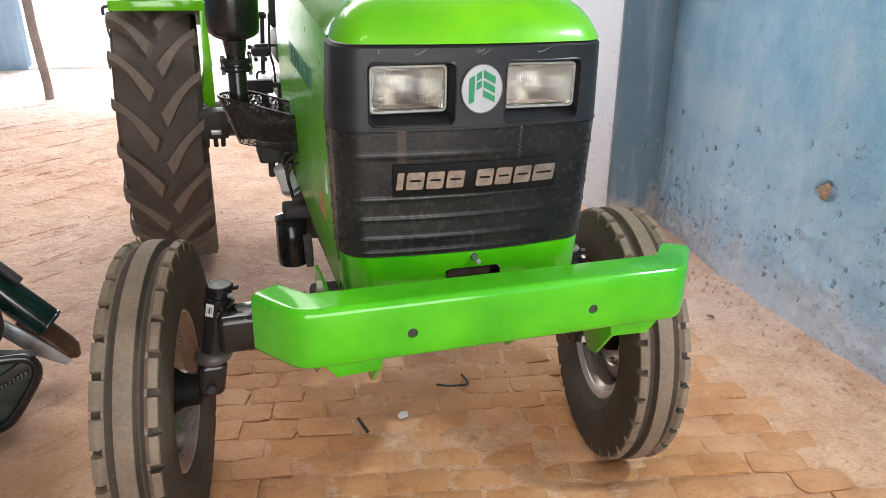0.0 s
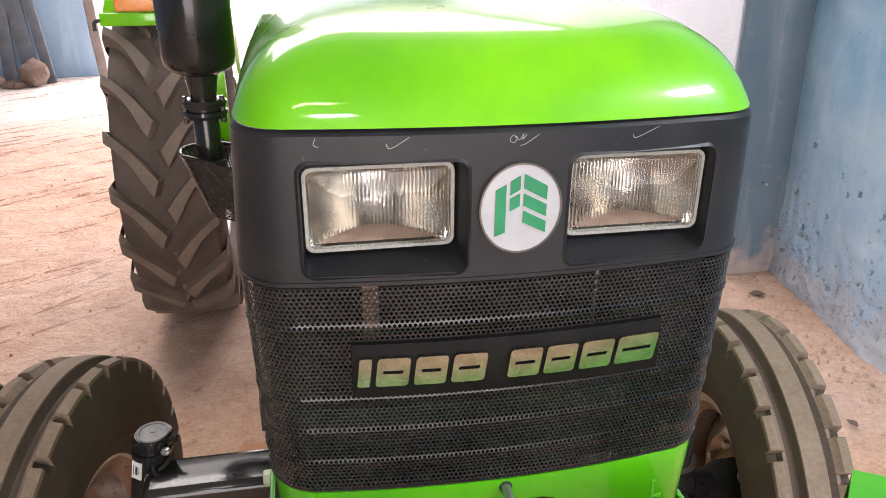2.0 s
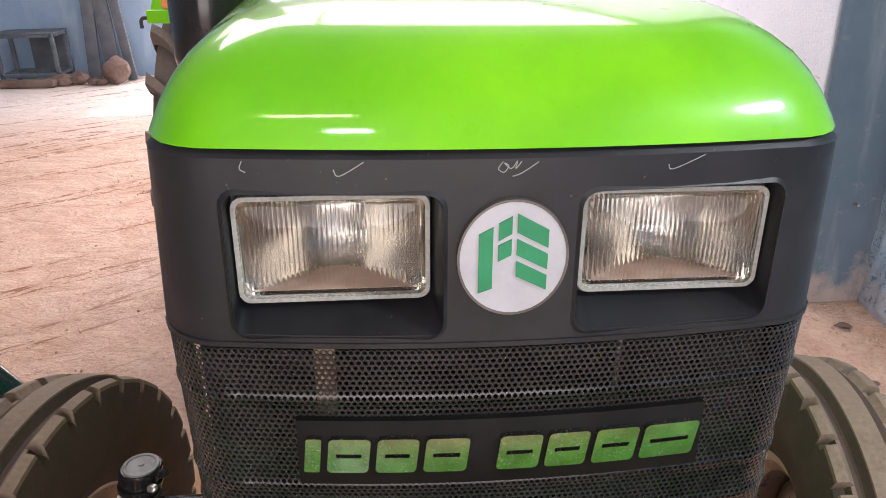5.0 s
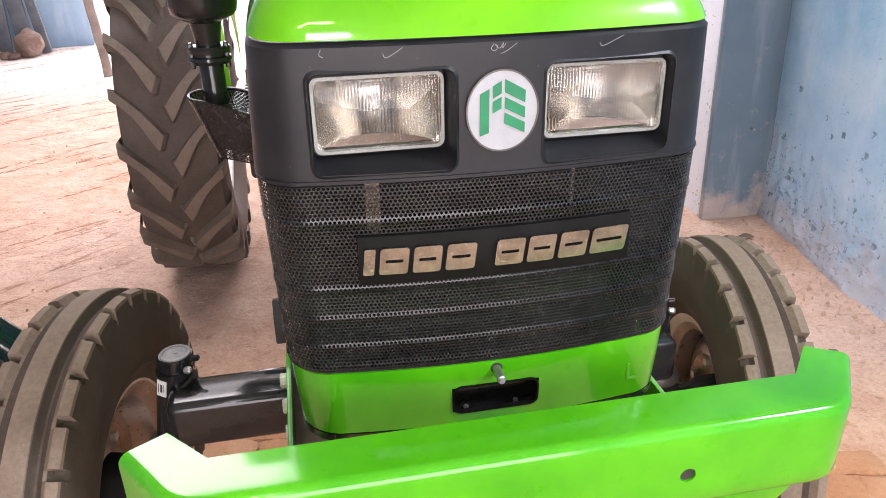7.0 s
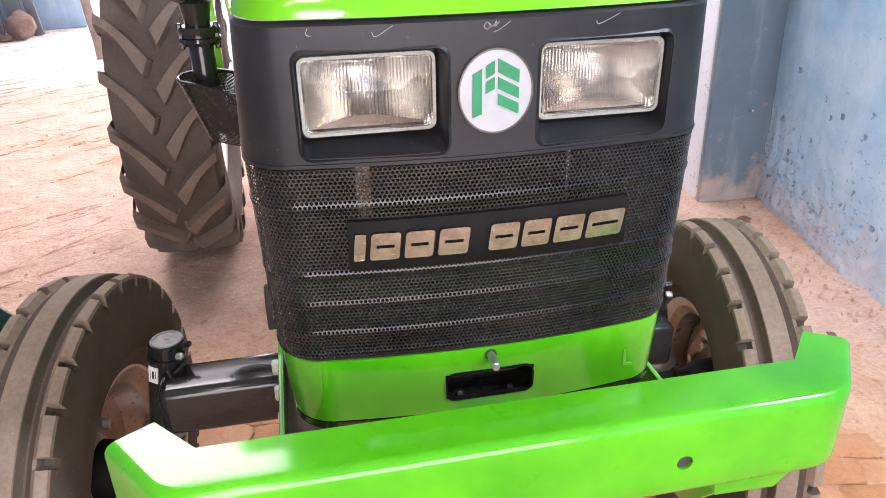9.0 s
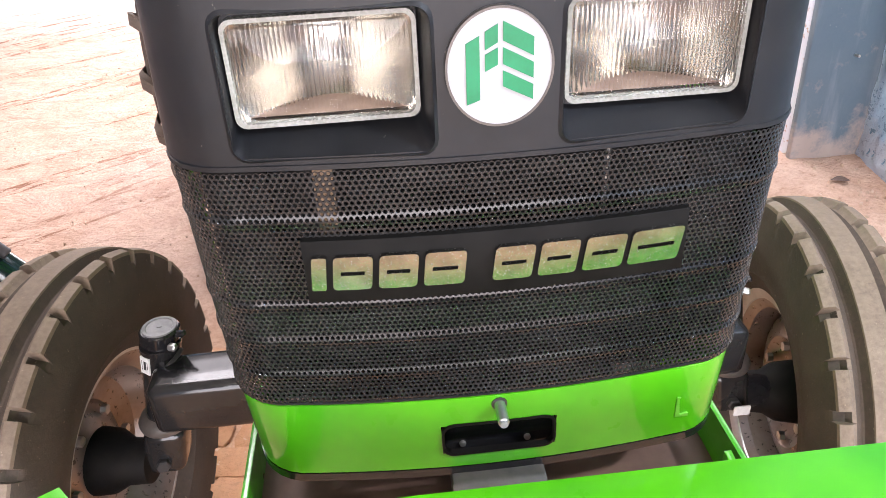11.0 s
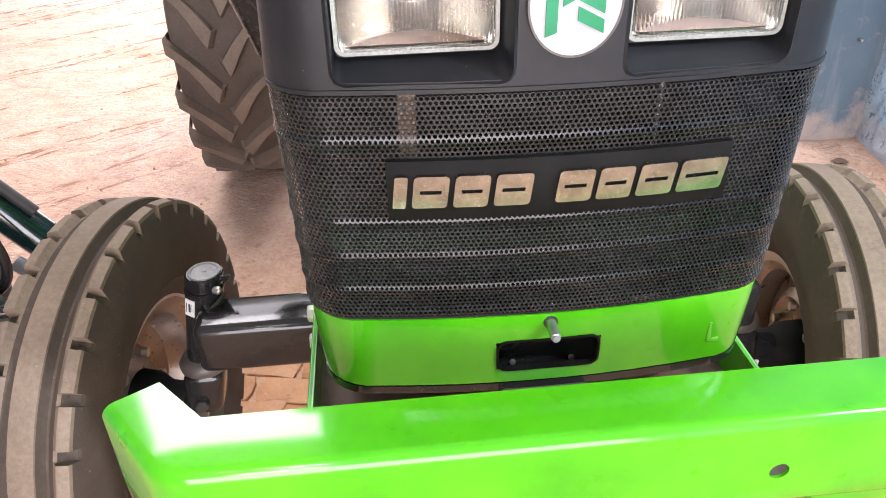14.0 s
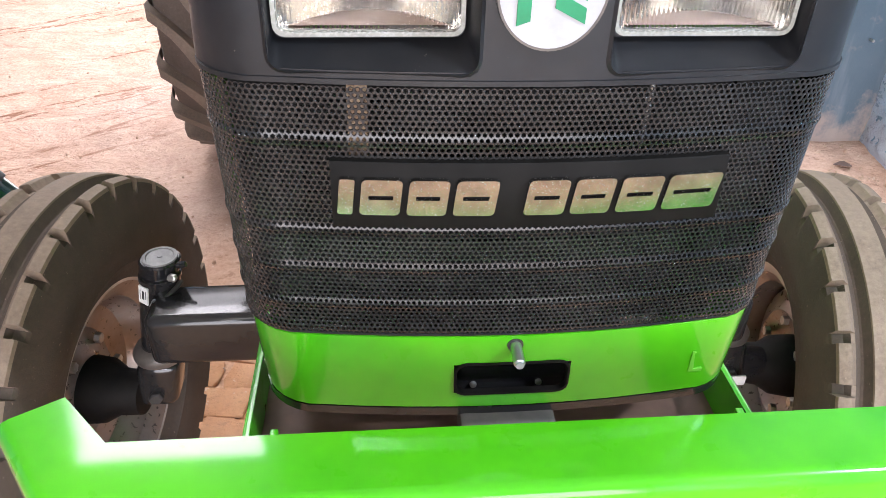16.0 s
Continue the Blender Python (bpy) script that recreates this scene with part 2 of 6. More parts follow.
def make_glass():
    m, nt, b = material("ribbed_glass", (0.97, 0.96, 0.93), 0.015)
    b.inputs["Transmission Weight"].default_value, b.inputs["IOR"].default_value = 1.0, 1.45
    w = nt.nodes.new("ShaderNodeTexWave")
    w.wave_type, w.bands_direction, w.wave_profile = 'BANDS', 'X', 'SIN'
    w.inputs["Scale"].default_value, w.inputs["Distortion"].default_value = 88.0, 0.15
    nt.links.new(coords(nt), w.inputs["Vector"])
    patch = ramp(nt, noise_tex(nt, coords(nt, (40, 1, 26)), 1.0, 1), [(0.38, grey(0.65)), (0.58, grey(1))])
    h = mix(nt, 1.0, w.outputs["Fac"], patch, 'MULTIPLY')
    bump(nt, b, h, 0.34, 0.0016)
    return m


GLASS = make_glass()


def make_floor(name, brick=False):
    m, nt, b = material(name, (0.4, 0.26, 0.18), 0.9, spec=0.12)
    v = nt.nodes.new("ShaderNodeNewGeometry").outputs["Position"]
    big, mid, fine = noise_tex(nt, v, 1.3, 6, 0.6), noise_tex(nt, v, 7, 7, 0.68), noise_tex(nt, v, 70, 6, 0.7)
    warm = ((0.41, 0.255, 0.19), (0.50, 0.355, 0.295), (0.58, 0.455, 0.41))
    c = ramp(nt, big, [(0.34, warm[0]), (0.5, warm[1]), (0.66, warm[2])])
    near_c = ramp(nt, noise_tex(nt, v, 2.6, 6, 0.66), [(0.36, (0.46, 0.18, 0.055)), (0.48, (0.70, 0.32, 0.115)), (0.62, (0.82, 0.48, 0.23))])
    far, near = nt.nodes.new("ShaderNodeVectorMath"), nt.nodes.new("ShaderNodeMapRange")
    far.operation = 'DISTANCE'
    far.inputs[1].default_value = (0.1, -0.2, 0.0)
    nt.links.new(v, far.inputs[0])
    nt.links.new(far.outputs["Value"], near.inputs["Value"])
    for k, val in (("From Min", 0.9), ("From Max", 2.1), ("To Min", 0.97), ("To Max", 0.0)):
        near.inputs[k].default_value = val
    c = mix(nt, near.outputs[0], c, near_c)                                # redder brick dust over the middle of the paving
    c = mix(nt, 0.28 if brick else 0.40, c, ramp(nt, mid, [(0.34, (0.36, 0.165, 0.075) if brick else (0.40, 0.215, 0.125)), (0.64, (0.60, 0.31, 0.15) if brick else (0.72, 0.50, 0.37))]))
    c = mix(nt, 0.22, c, ramp(nt, fine, [(0.34, (0.22, 0.11, 0.055)), (0.58, (0.58, 0.30, 0.14) if brick else (0.70, 0.50, 0.37))]))
    # Dark dashes put the small shadows of the ruts into the colour.
    dm, dash = nt.nodes.new("ShaderNodeMapping"), None
    dm.inputs["Rotation"].default_value[2] = radians(-12)
    dm.inputs["Scale"].default_value = (20, 30, 20)
    nt.links.new(v, dm.inputs["Vector"])
    dash = ramp(nt, noise_tex(nt, dm.outputs["Vector"], 1.0, 6, 0.72), [(0.34, grey(0.5)), (0.42, grey(0))])
    c = mix(nt, dash, c, (0.25, 0.125, 0.07))
    fleck = ramp(nt, noise_tex(nt, v, 26, 5, 0.65), [(0.66, grey(0)), (0.72, grey(0.5))])
    c = mix(nt, fleck, c, (0.17, 0.075, 0.035))
    pale = ramp(nt, noise_tex(nt, v, 41, 3, 0.5), [(0.70, grey(0)), (0.74, grey(0.6))])
    c = mix(nt, pale, c, (0.72, 0.60, 0.48))
    if brick:
        info = nt.nodes.new("ShaderNodeObjectInfo")
        c = mix(nt, 0.28, c, ramp(nt, info.outputs["Random"], [(0.0, (0.40, 0.19, 0.085)), (0.55, (0.53, 0.29, 0.16)), (1.0, (0.62, 0.40, 0.27))]))
    if not brick:                                            # shade round the motorcycle, painted into the floor as a dark patch
        spot, bike_shade, edge = nt.nodes.new("ShaderNodeVectorMath"), nt.nodes.new("ShaderNodeMapRange"), nt.nodes.new("ShaderNodeMath")
        spot.operation, edge.operation = 'DISTANCE', 'MULTIPLY_ADD'
        spot.inputs[1].default_value = (-1.22, 0.72, 0.0)
        nt.links.new(v, spot.inputs[0])
        nt.links.new(noise_tex(nt, v, 5, 5, 0.65), edge.inputs[0])
        edge.inputs[1].default_value = 0.35
        nt.links.new(spot.outputs["Value"], edge.inputs[2])
        nt.links.new(edge.outputs[0], bike_shade.inputs["Value"])
        for k, val in (("From Min", 0.30), ("From Max", 0.66), ("To Min", 0.75), ("To Max", 0.0)):
            bike_shade.inputs[k].default_value = val
        c = mix(nt, bike_shade.outputs[0], c, (0.20, 0.10, 0.05))
    sep, door_glare = nt.nodes.new("ShaderNodeSeparateXYZ"), nt.nodes.new("ShaderNodeMapRange")
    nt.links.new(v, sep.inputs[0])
    nt.links.new(sep.outputs[1], door_glare.inputs["Value"])
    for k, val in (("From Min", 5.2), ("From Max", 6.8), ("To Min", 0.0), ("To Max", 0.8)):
        door_glare.inputs[k].default_value = val
    c = mix(nt, door_glare.outputs[0], c, (0.72, 0.65, 0.60))                     # sun glare by the doorway, put into the floor colour
    nt.links.new(c, b.inputs["Base Color"])
    n1 = bump(nt, b, mid, 0.8, 0.03)
    if not brick:
        warp = nt.nodes.new("ShaderNodeTexNoise")
        warp.inputs["Scale"].default_value, warp.inputs["Detail"].default_value = 1.0, 6
        warp.inputs["Roughness"].default_value, warp.inputs["Distortion"].default_value = 0.65, 1.2
        mp = nt.nodes.new("ShaderNodeMapping")
        mp.inputs["Rotation"].default_value[2] = radians(-14)
        mp.inputs["Scale"].default_value = (2.4, 3.6, 1)
        nt.links.new(v, mp.inputs["Vector"])
        nt.links.new(mp.outputs["Vector"], warp.inputs["Vector"])
        n1 = bump(nt, b, warp.outputs["Fac"], 0.6, 0.07, n1)
        mp2 = nt.nodes.new("ShaderNodeMapping")                              # broken wheel tracks that cross the floor aslant
        mp2.vector_type = 'TEXTURE'
        mp2.inputs["Rotation"].default_value[2] = radians(35)
        mp2.inputs["Scale"].default_value = (1.6, 0.13, 1)
        nt.links.new(v, mp2.inputs["Vector"])
        track = ramp(nt, noise_tex(nt, mp2.outputs["Vector"], 1.0, 3, 0.55), [(0.56, grey(0)), (0.59, grey(1)), (0.63, grey(1)), (0.66, grey(0))])
        mp3 = nt.nodes.new("ShaderNodeMapping")
        mp3.vector_type = 'TEXTURE'
        mp3.inputs["Rotation"].default_value[2] = radians(35)
        mp3.inputs["Scale"].default_value = (0.085, 0.030, 0.05)
        nt.links.new(v, mp3.inputs["Vector"])
        broken = ramp(nt, noise_tex(nt, mp3.outputs["Vector"], 1.0, 5, 0.7), [(0.47, grey(0)), (0.53, grey(1))])
        west = nt.nodes.new("ShaderNodeMapRange")
        nt.links.new(sep.outputs[0], west.inputs["Value"])
        for k, val in (("From Min", -0.9), ("From Max", -1.5), ("To Min", 0.12), ("To Max", 0.9)):
            west.inputs[k].default_value = val
        rut = mix(nt, 1.0, mix(nt, 1.0, track, broken, 'MULTIPLY'), west.outputs[0], 'MULTIPLY')
        n1 = bump(nt, b, rut, -0.8, 0.014, n1)
        nt.links.new(mix(nt, rut, c, (0.24, 0.115, 0.07)), b.inputs["Base Color"])
    n1 = bump(nt, b, fleck, -0.6, 0.006, n1)
    n1 = bump(nt, b, dash, -0.6, 0.010, n1)
    bump(nt, b, fine, 0.6, 0.006, n1)
    return m


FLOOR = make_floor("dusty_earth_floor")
BRICK = make_floor("dusty_paving_brick", True)


def make_wall(name, stops, chip, chip_at, rough=0.75, strength=0.6, wear=0.0, pale=0.0, splash=0.0):
    """Limewash: cloudy colour, small chips and cracks, more of them towards the worn foot."""
    m, nt, b = material(name, stops[0][1], rough, spec=0.3)
    v = coords(nt)
    big, mid, fine = noise_tex(nt, v, 2.2, 6, 0.62), noise_tex(nt, v, 9, 6, 0.65), noise_tex(nt, v, 70, 5, 0.7)
    c = ramp(nt, big, stops)
    c = mix(nt, 0.25, c, ramp(nt, mid, [(0.3, stops[0][1]), (0.7, stops[-1][1])]))
    c = mix(nt, 0.12, c, ramp(nt, fine, [(0.35, stops[0][1]), (0.65, stops[-1][1])]))
    streak = noise_tex(nt, coords(nt, (5, 5, 0.7)), 1.5, 5, 0.6)
    c = mix(nt, ramp(nt, streak, [(0.52, grey(0)), (0.75, grey(0.35))]), c, tuple(0.5 * x + 0.36 for x in stops[-1][1]))
    sep = nt.nodes.new("ShaderNodeSeparateXYZ")
    nt.links.new(v, sep.inputs[0])
    foot = nt.nodes.new("ShaderNodeMapRange")
    for k, val in (("From Min", 0.15), ("From Max", 0.95), ("To Min", wear), ("To Max", 0.0)):
        foot.inputs[k].default_value = val
    nt.links.new(sep.outputs[2], foot.inputs["Value"])
    add = nt.nodes.new("ShaderNodeMath")
    add.operation = 'MULTIPLY_ADD'
    nt.links.new(noise_tex(nt, v, 3, 5, 0.62), add.inputs[0])
    add.inputs[1].default_value = 0.36
    nt.links.new(foot.outputs[0], add.inputs[2])
    chips = nt.nodes.new("ShaderNodeMath")
    chips.operation = 'ADD'
    nt.links.new(noise_tex(nt, coords(nt, (38, 38, 52)), 1.0, 6, 0.66), chips.inputs[0])
    nt.links.new(add.outputs[0], chips.inputs[1])
    c = mix(nt, mix(nt, 1.0, foot.outputs[0], (pale, pale, pale), 'MULTIPLY'), c, (0.56, 0.57, 0.64))
    hole = ramp(nt, chips.outputs[0], [(chip_at, grey(0)), (chip_at + 0.022, grey(1))])
    c = mix(nt, mix(nt, 0.30, hole, (0, 0, 0)), c, chip)
    low = nt.nodes.new("ShaderNodeMapRange")                 # earth splashed and rubbed on to the lowest hand's breadth
    for k, val in (("From Min", 0.0), ("From Max", 0.26), ("To Min", 0.42), ("To Max", 0.0)):
        low.inputs[k].default_value = val
    nt.links.new(sep.outputs[2], low.inputs["Value"])
    soil = nt.nodes.new("ShaderNodeMath")
    soil.operation = 'ADD'
    nt.links.new(low.outputs[0], soil.inputs[0])
    nt.links.new(noise_tex(nt, v, 8, 6, 0.7), soil.inputs[1])
    c = mix(nt, ramp(nt, soil.outputs[0], [(0.62, grey(0)), (0.86, grey(splash))]), c, (0.52, 0.39, 0.32))
    nt.links.new(c, b.inputs["Base Color"])
    n1 = bump(nt, b, mid, strength * 0.5, 0.012)
    n1 = bump(nt, b, hole, -strength, 0.014, n1)
    bump(nt, b, fine, strength * 0.8, 0.006, n1)
    return m


WALL_BLUE = make_wall("light_blue_limewash", [(0.36, (0.17, 0.365, 0.56)), (0.5, (0.265, 0.46, 0.645)), (0.66, (0.41, 0.565, 0.70))], (0.12, 0.21, 0.32), 0.858, 0.75, 1.0, 0.09, 3.0, 0.38)
# Shade of the pits put into the colour of their chipped plaster.
WALL_PIT = speckled("pit_shade_plaster", (0.10, 0.17, 0.24), (0.26, 0.36, 0.45), 50, (0.85, 0.95), 0, 60, 0.5, 0.006)
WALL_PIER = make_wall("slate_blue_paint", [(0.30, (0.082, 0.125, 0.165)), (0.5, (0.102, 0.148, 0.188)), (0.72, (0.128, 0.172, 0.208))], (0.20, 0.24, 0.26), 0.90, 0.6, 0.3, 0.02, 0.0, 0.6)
WALL_WHITE = make_wall("white_limewash", [(0.30, (0.68, 0.72, 0.82)), (0.5, (0.76, 0.79, 0.87)), (0.72, (0.82, 0.84, 0.90))], (0.45, 0.25, 0.15), 0.84, 0.75, 0.6, 0.06)
WALL_BACK = make_wall("pale_blue_limewash", [(0.30, (0.17, 0.27, 0.38)), (0.5, (0.21, 0.31, 0.42)), (0.72, (0.27, 0.36, 0.46))], (0.26, 0.30, 0.36), 0.84)
ROOF = speckled("grey_roof_sheet", (0.28, 0.28, 0.27), (0.42, 0.41, 0.40), 3, (0.7, 0.9))
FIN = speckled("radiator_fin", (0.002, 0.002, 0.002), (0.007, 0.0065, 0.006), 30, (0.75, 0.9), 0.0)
YELLOW_TAG = speckled("ochre_tag", (0.36, 0.22, 0.12), (0.52, 0.37, 0.25), 60, (0.5, 0.7))

# ---------------------------------------------------------------- mesh helpers


def smooth(me, angle=40):
    me.shade_smooth()
    me.set_sharp_from_angle(angle=radians(angle))


def mesh_of(bm, name, mats, angle=40):
    bmesh.ops.recalc_face_normals(bm, faces=bm.faces)
    me = bpy.data.meshes.new(name)
    bm.to_mesh(me)
    bm.free()
    for m in (mats if isinstance(mats, (list, tuple)) else [mats]):
        me.materials.append(m)
    smooth(me, angle)
    return me


def part(name, bm, mat, parent, label="", angle=40):
    """One mesh object, linked under a thing or a part."""
    ob = new(name, mesh_of(bm, name, mat, angle))
    ob.parent = parent
    return tagged(ob, label)


def thing(name, label, category, m=None, group="", kind=""):
    ob = new(name)
    if m is not None:
        ob.matrix_world = m
    return tagged(ob, label, category, group, kind)


def solo(name, bm, mat, label, category, group="", kind="", angle=40):
    ob = new(name, mesh_of(bm, name, mat, angle))
    return tagged(ob, label, category, group, kind)


def box(lo, hi, bevel=0.0, seg=2, bm=None):
    """A box with rounded edges between two corners; adds to bm if given."""
    own = bmesh.new()
    bmesh.ops.create_cube(own, size=1)
    lo, hi = Vector(lo), Vector(hi)
    for v in own.verts:
        v.co = Vector([(lo[i] + hi[i]) / 2 + v.co[i] * (hi[i] - lo[i]) for i in range(3)])
    if bevel:
        bmesh.ops.bevel(own, geom=own.edges[:], offset=bevel, segments=seg, profile=0.5, affect='EDGES')
    return joined(bm, own)


def joined(bm, own):
    if bm is None:
        return own
    me = bpy.data.meshes.new("tmp")
    own.to_mesh(me)
    own.free()
    bm.from_mesh(me)
    bpy.data.meshes.remove(me)
    return bm


def lathe(profile, seg=32, axis='Z', m=None, bm=None, closed=False):
    """A turned solid from (radius, height) pairs round an axis."""
    own = bmesh.new()
    rings = []
    for r, h in profile:
        ring = []
        for i in range(seg):
            a = 2 * math.pi * i / seg
            c, s = r * math.cos(a), r * math.sin(a)
            p = (c, s, h) if axis == 'Z' else ((h, c, s) if axis == 'X' else (c, h, s))
            ring.append(own.verts.new(p))
        rings.append(ring)
    pairs = list(zip(rings, rings[1:])) + ([(rings[-1], rings[0])] if closed else [])
    for a, b in pairs:
        for i in range(seg):
            own.faces.new((a[i], a[(i + 1) % seg], b[(i + 1) % seg], b[i]))
    if not closed:
        for ring in (rings[0], rings[-1]):
            own.faces.new(ring)
    if m is not None:
        bmesh.ops.transform(own, matrix=m, verts=own.verts)
    return joined(bm, own)


def along(a, b):
    """The pose that turns z to the way from a to b, at a."""
    a, b = Vector(a), Vector(b)
    return Matrix.Translation(a) @ (b - a).to_track_quat('Z', 'Y').to_matrix().to_4x4()


def rod(a, b, r, seg=16, bm=None, bevel=0.003):
    n = (Vector(b) - Vector(a)).length
    k = min(bevel, r * 0.4)
    return lathe([(r - k, 0), (r, k), (r, n - k), (r - k, n)], seg, 'Z', along(a, b), bm)


def tube(points, r, seg=10, bm=None, steps=6):
    """A bent pipe through points."""
    pts = [Vector(p) for p in points]
    path = []
    for i in range(len(pts) - 1):
        p0, p1, p2, p3 = pts[max(i - 1, 0)], pts[i], pts[i + 1], pts[min(i + 2, len(pts) - 1)]
        for k in range(steps):
            t = k / steps
            path.append(0.5 * ((2 * p1) + (p2 - p0) * t + (2 * p0 - 5 * p1 + 4 * p2 - p3) * t * t + (3 * p1 - p0 - 3 * p2 + p3) * t ** 3))
    path.append(pts[-1])
    own = bmesh.new()
    rings = []
    side = None
    for i, p in enumerate(path):
        d = (path[min(i + 1, len(path) - 1)] - path[max(i - 1, 0)]).normalized()
        if side is None:
            side = d.orthogonal().normalized()
        side = (side - d * side.dot(d)).normalized()
        up = d.cross(side)
        rings.append([own.verts.new(p + r * (math.cos(a) * side + math.sin(a) * up)) for a in (2 * math.pi * k / seg for k in range(seg))])
    for a, b in zip(rings, rings[1:]):
        for i in range(seg):
            own.faces.new((a[i], a[(i + 1) % seg], b[(i + 1) % seg], b[i]))
    own.faces.new(rings[0])
    own.faces.new(rings[-1])
    return joined(bm, own)


def prism(outline, lo, hi, axis='Y', bevel=0.0, bm=None, seg=2):
    """A flat plate: an outline in the plane across the axis, from lo to hi along it."""
    own = bmesh.new()

    def at(u, v, w):
        return {'X': (w, u, v), 'Y': (u, w, v), 'Z': (u, v, w)}[axis]
    a = [own.verts.new(at(u, v, lo)) for u, v in outline]
    b = [own.verts.new(at(u, v, hi)) for u, v in outline]
    own.faces.new(a)
    own.faces.new(b)
    n = len(outline)
    for i in range(n):
        own.faces.new((a[i], a[(i + 1) % n], b[(i + 1) % n], b[i]))
    if bevel:
        bmesh.ops.bevel(own, geom=own.edges[:], offset=bevel, segments=seg, profile=0.5, affect='EDGES')
    return joined(bm, own)


def rounded(x0, x1, z0, z1, r, n=4):
    """A rectangle's outline with round corners."""
    out = []
    for cx, cz, a0 in ((x1 - r, z1 - r, 0), (x0 + r, z1 - r, 90), (x0 + r, z0 + r, 180), (x1 - r, z0 + r, 270)):
        out += [(cx + r * math.cos(radians(a0 + 90 * k / n)), cz + r * math.sin(radians(a0 + 90 * k / n))) for k in range(n + 1)]
    return out


def ring_plate(outer, inner, y0, y1, bm=None):
    """A frame between two outlines of equally many points, across y."""
    own = bmesh.new()
    n = len(outer)
    v = [[own.verts.new((x, y, z)) for x, z in o] for o, y in ((outer, y0), (inner, y0), (inner, y1), (outer, y1))]
    for a, b in zip(v, v[1:] + v[:1]):
        for i in range(n):
            own.faces.new((a[i], a[(i + 1) % n], b[(i + 1) % n], b[i]))
    return joined(bm, own)


def from_data(name, verts, faces, mats, angle=40, slots=None):
    me = bpy.data.meshes.new(name)
    me.from_pydata([tuple(v) for v in verts], [], faces)
    for m in (mats if isinstance(mats, (list, tuple)) else [mats]):
        me.materials.append(m)
    if slots is not None:
        me.polygons.foreach_set("material_index", slots)
    me.update()
    smooth(me, angle)
    return me


# ---------------------------------------------------------------- the shed
LEAN = 1.4                                     # the paving falls to the right by this many degrees
FALL = math.tan(radians(LEAN))
X0 = -0.025


def ground_z(x, y=0.0):
    heap = max(0.0, min(1.0, (y - 1.62) / 0.5)) * max(0.0, min(1.0, (x - 1.05) / 0.5)) * max(0.0, min(1.0, (3.4 - y) / 0.8))
    return -FALL * (max(-2.6, min(1.9, x)) - X0) + 0.052 * heap           # swept dust lies against the pier


def make_ground():
    xs = [-60, -20, -7, -6, -5, -4, -3, -2.5] + [-2 + 0.035 * i for i in range(126)] + [2.6, 3.2, 8, 20, 60]
    ys = [-60, -20, -5, -3, -2, -1.4] + [-1 + 0.035 * i for i in range(144)] + [4.2 + 0.4 * i for i in range(13)] + [9.5, 12, 20, 60]
    verts, faces = [], []
    for y in ys:
        for x in xs:
            n = 0.010 * noise.noise((x * 1.1, y * 1.1, 3)) + 0.006 * noise.noise((x * 4.1, y * 4.1, 7)) + 0.005 * noise.noise((x * 10, y * 10, 2))
            n -= 0.005 * (-1.1 < x < 1.75 and -1.0 < y < 1.5)
            verts.append((x, y, ground_z(x, y) - 0.004 + n * (abs(x) < 8 and -5 < y < 10)))
    w = len(xs)
    for j in range(len(ys) - 1):
        for i in range(w - 1):
            faces.append((j * w + i, j * w + i + 1, (j + 1) * w + i + 1, (j + 1) * w + i))
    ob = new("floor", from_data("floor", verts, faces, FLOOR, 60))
    return tagged(ob, "dusty reddish earth and brick floor of the shed", "floor", kind="structure")


floor = make_ground()


def wall(name, lo, hi, mat, label, bevel=0.01):
    return solo(name, box(lo, hi, bevel), mat, label, "wall", kind="structure")


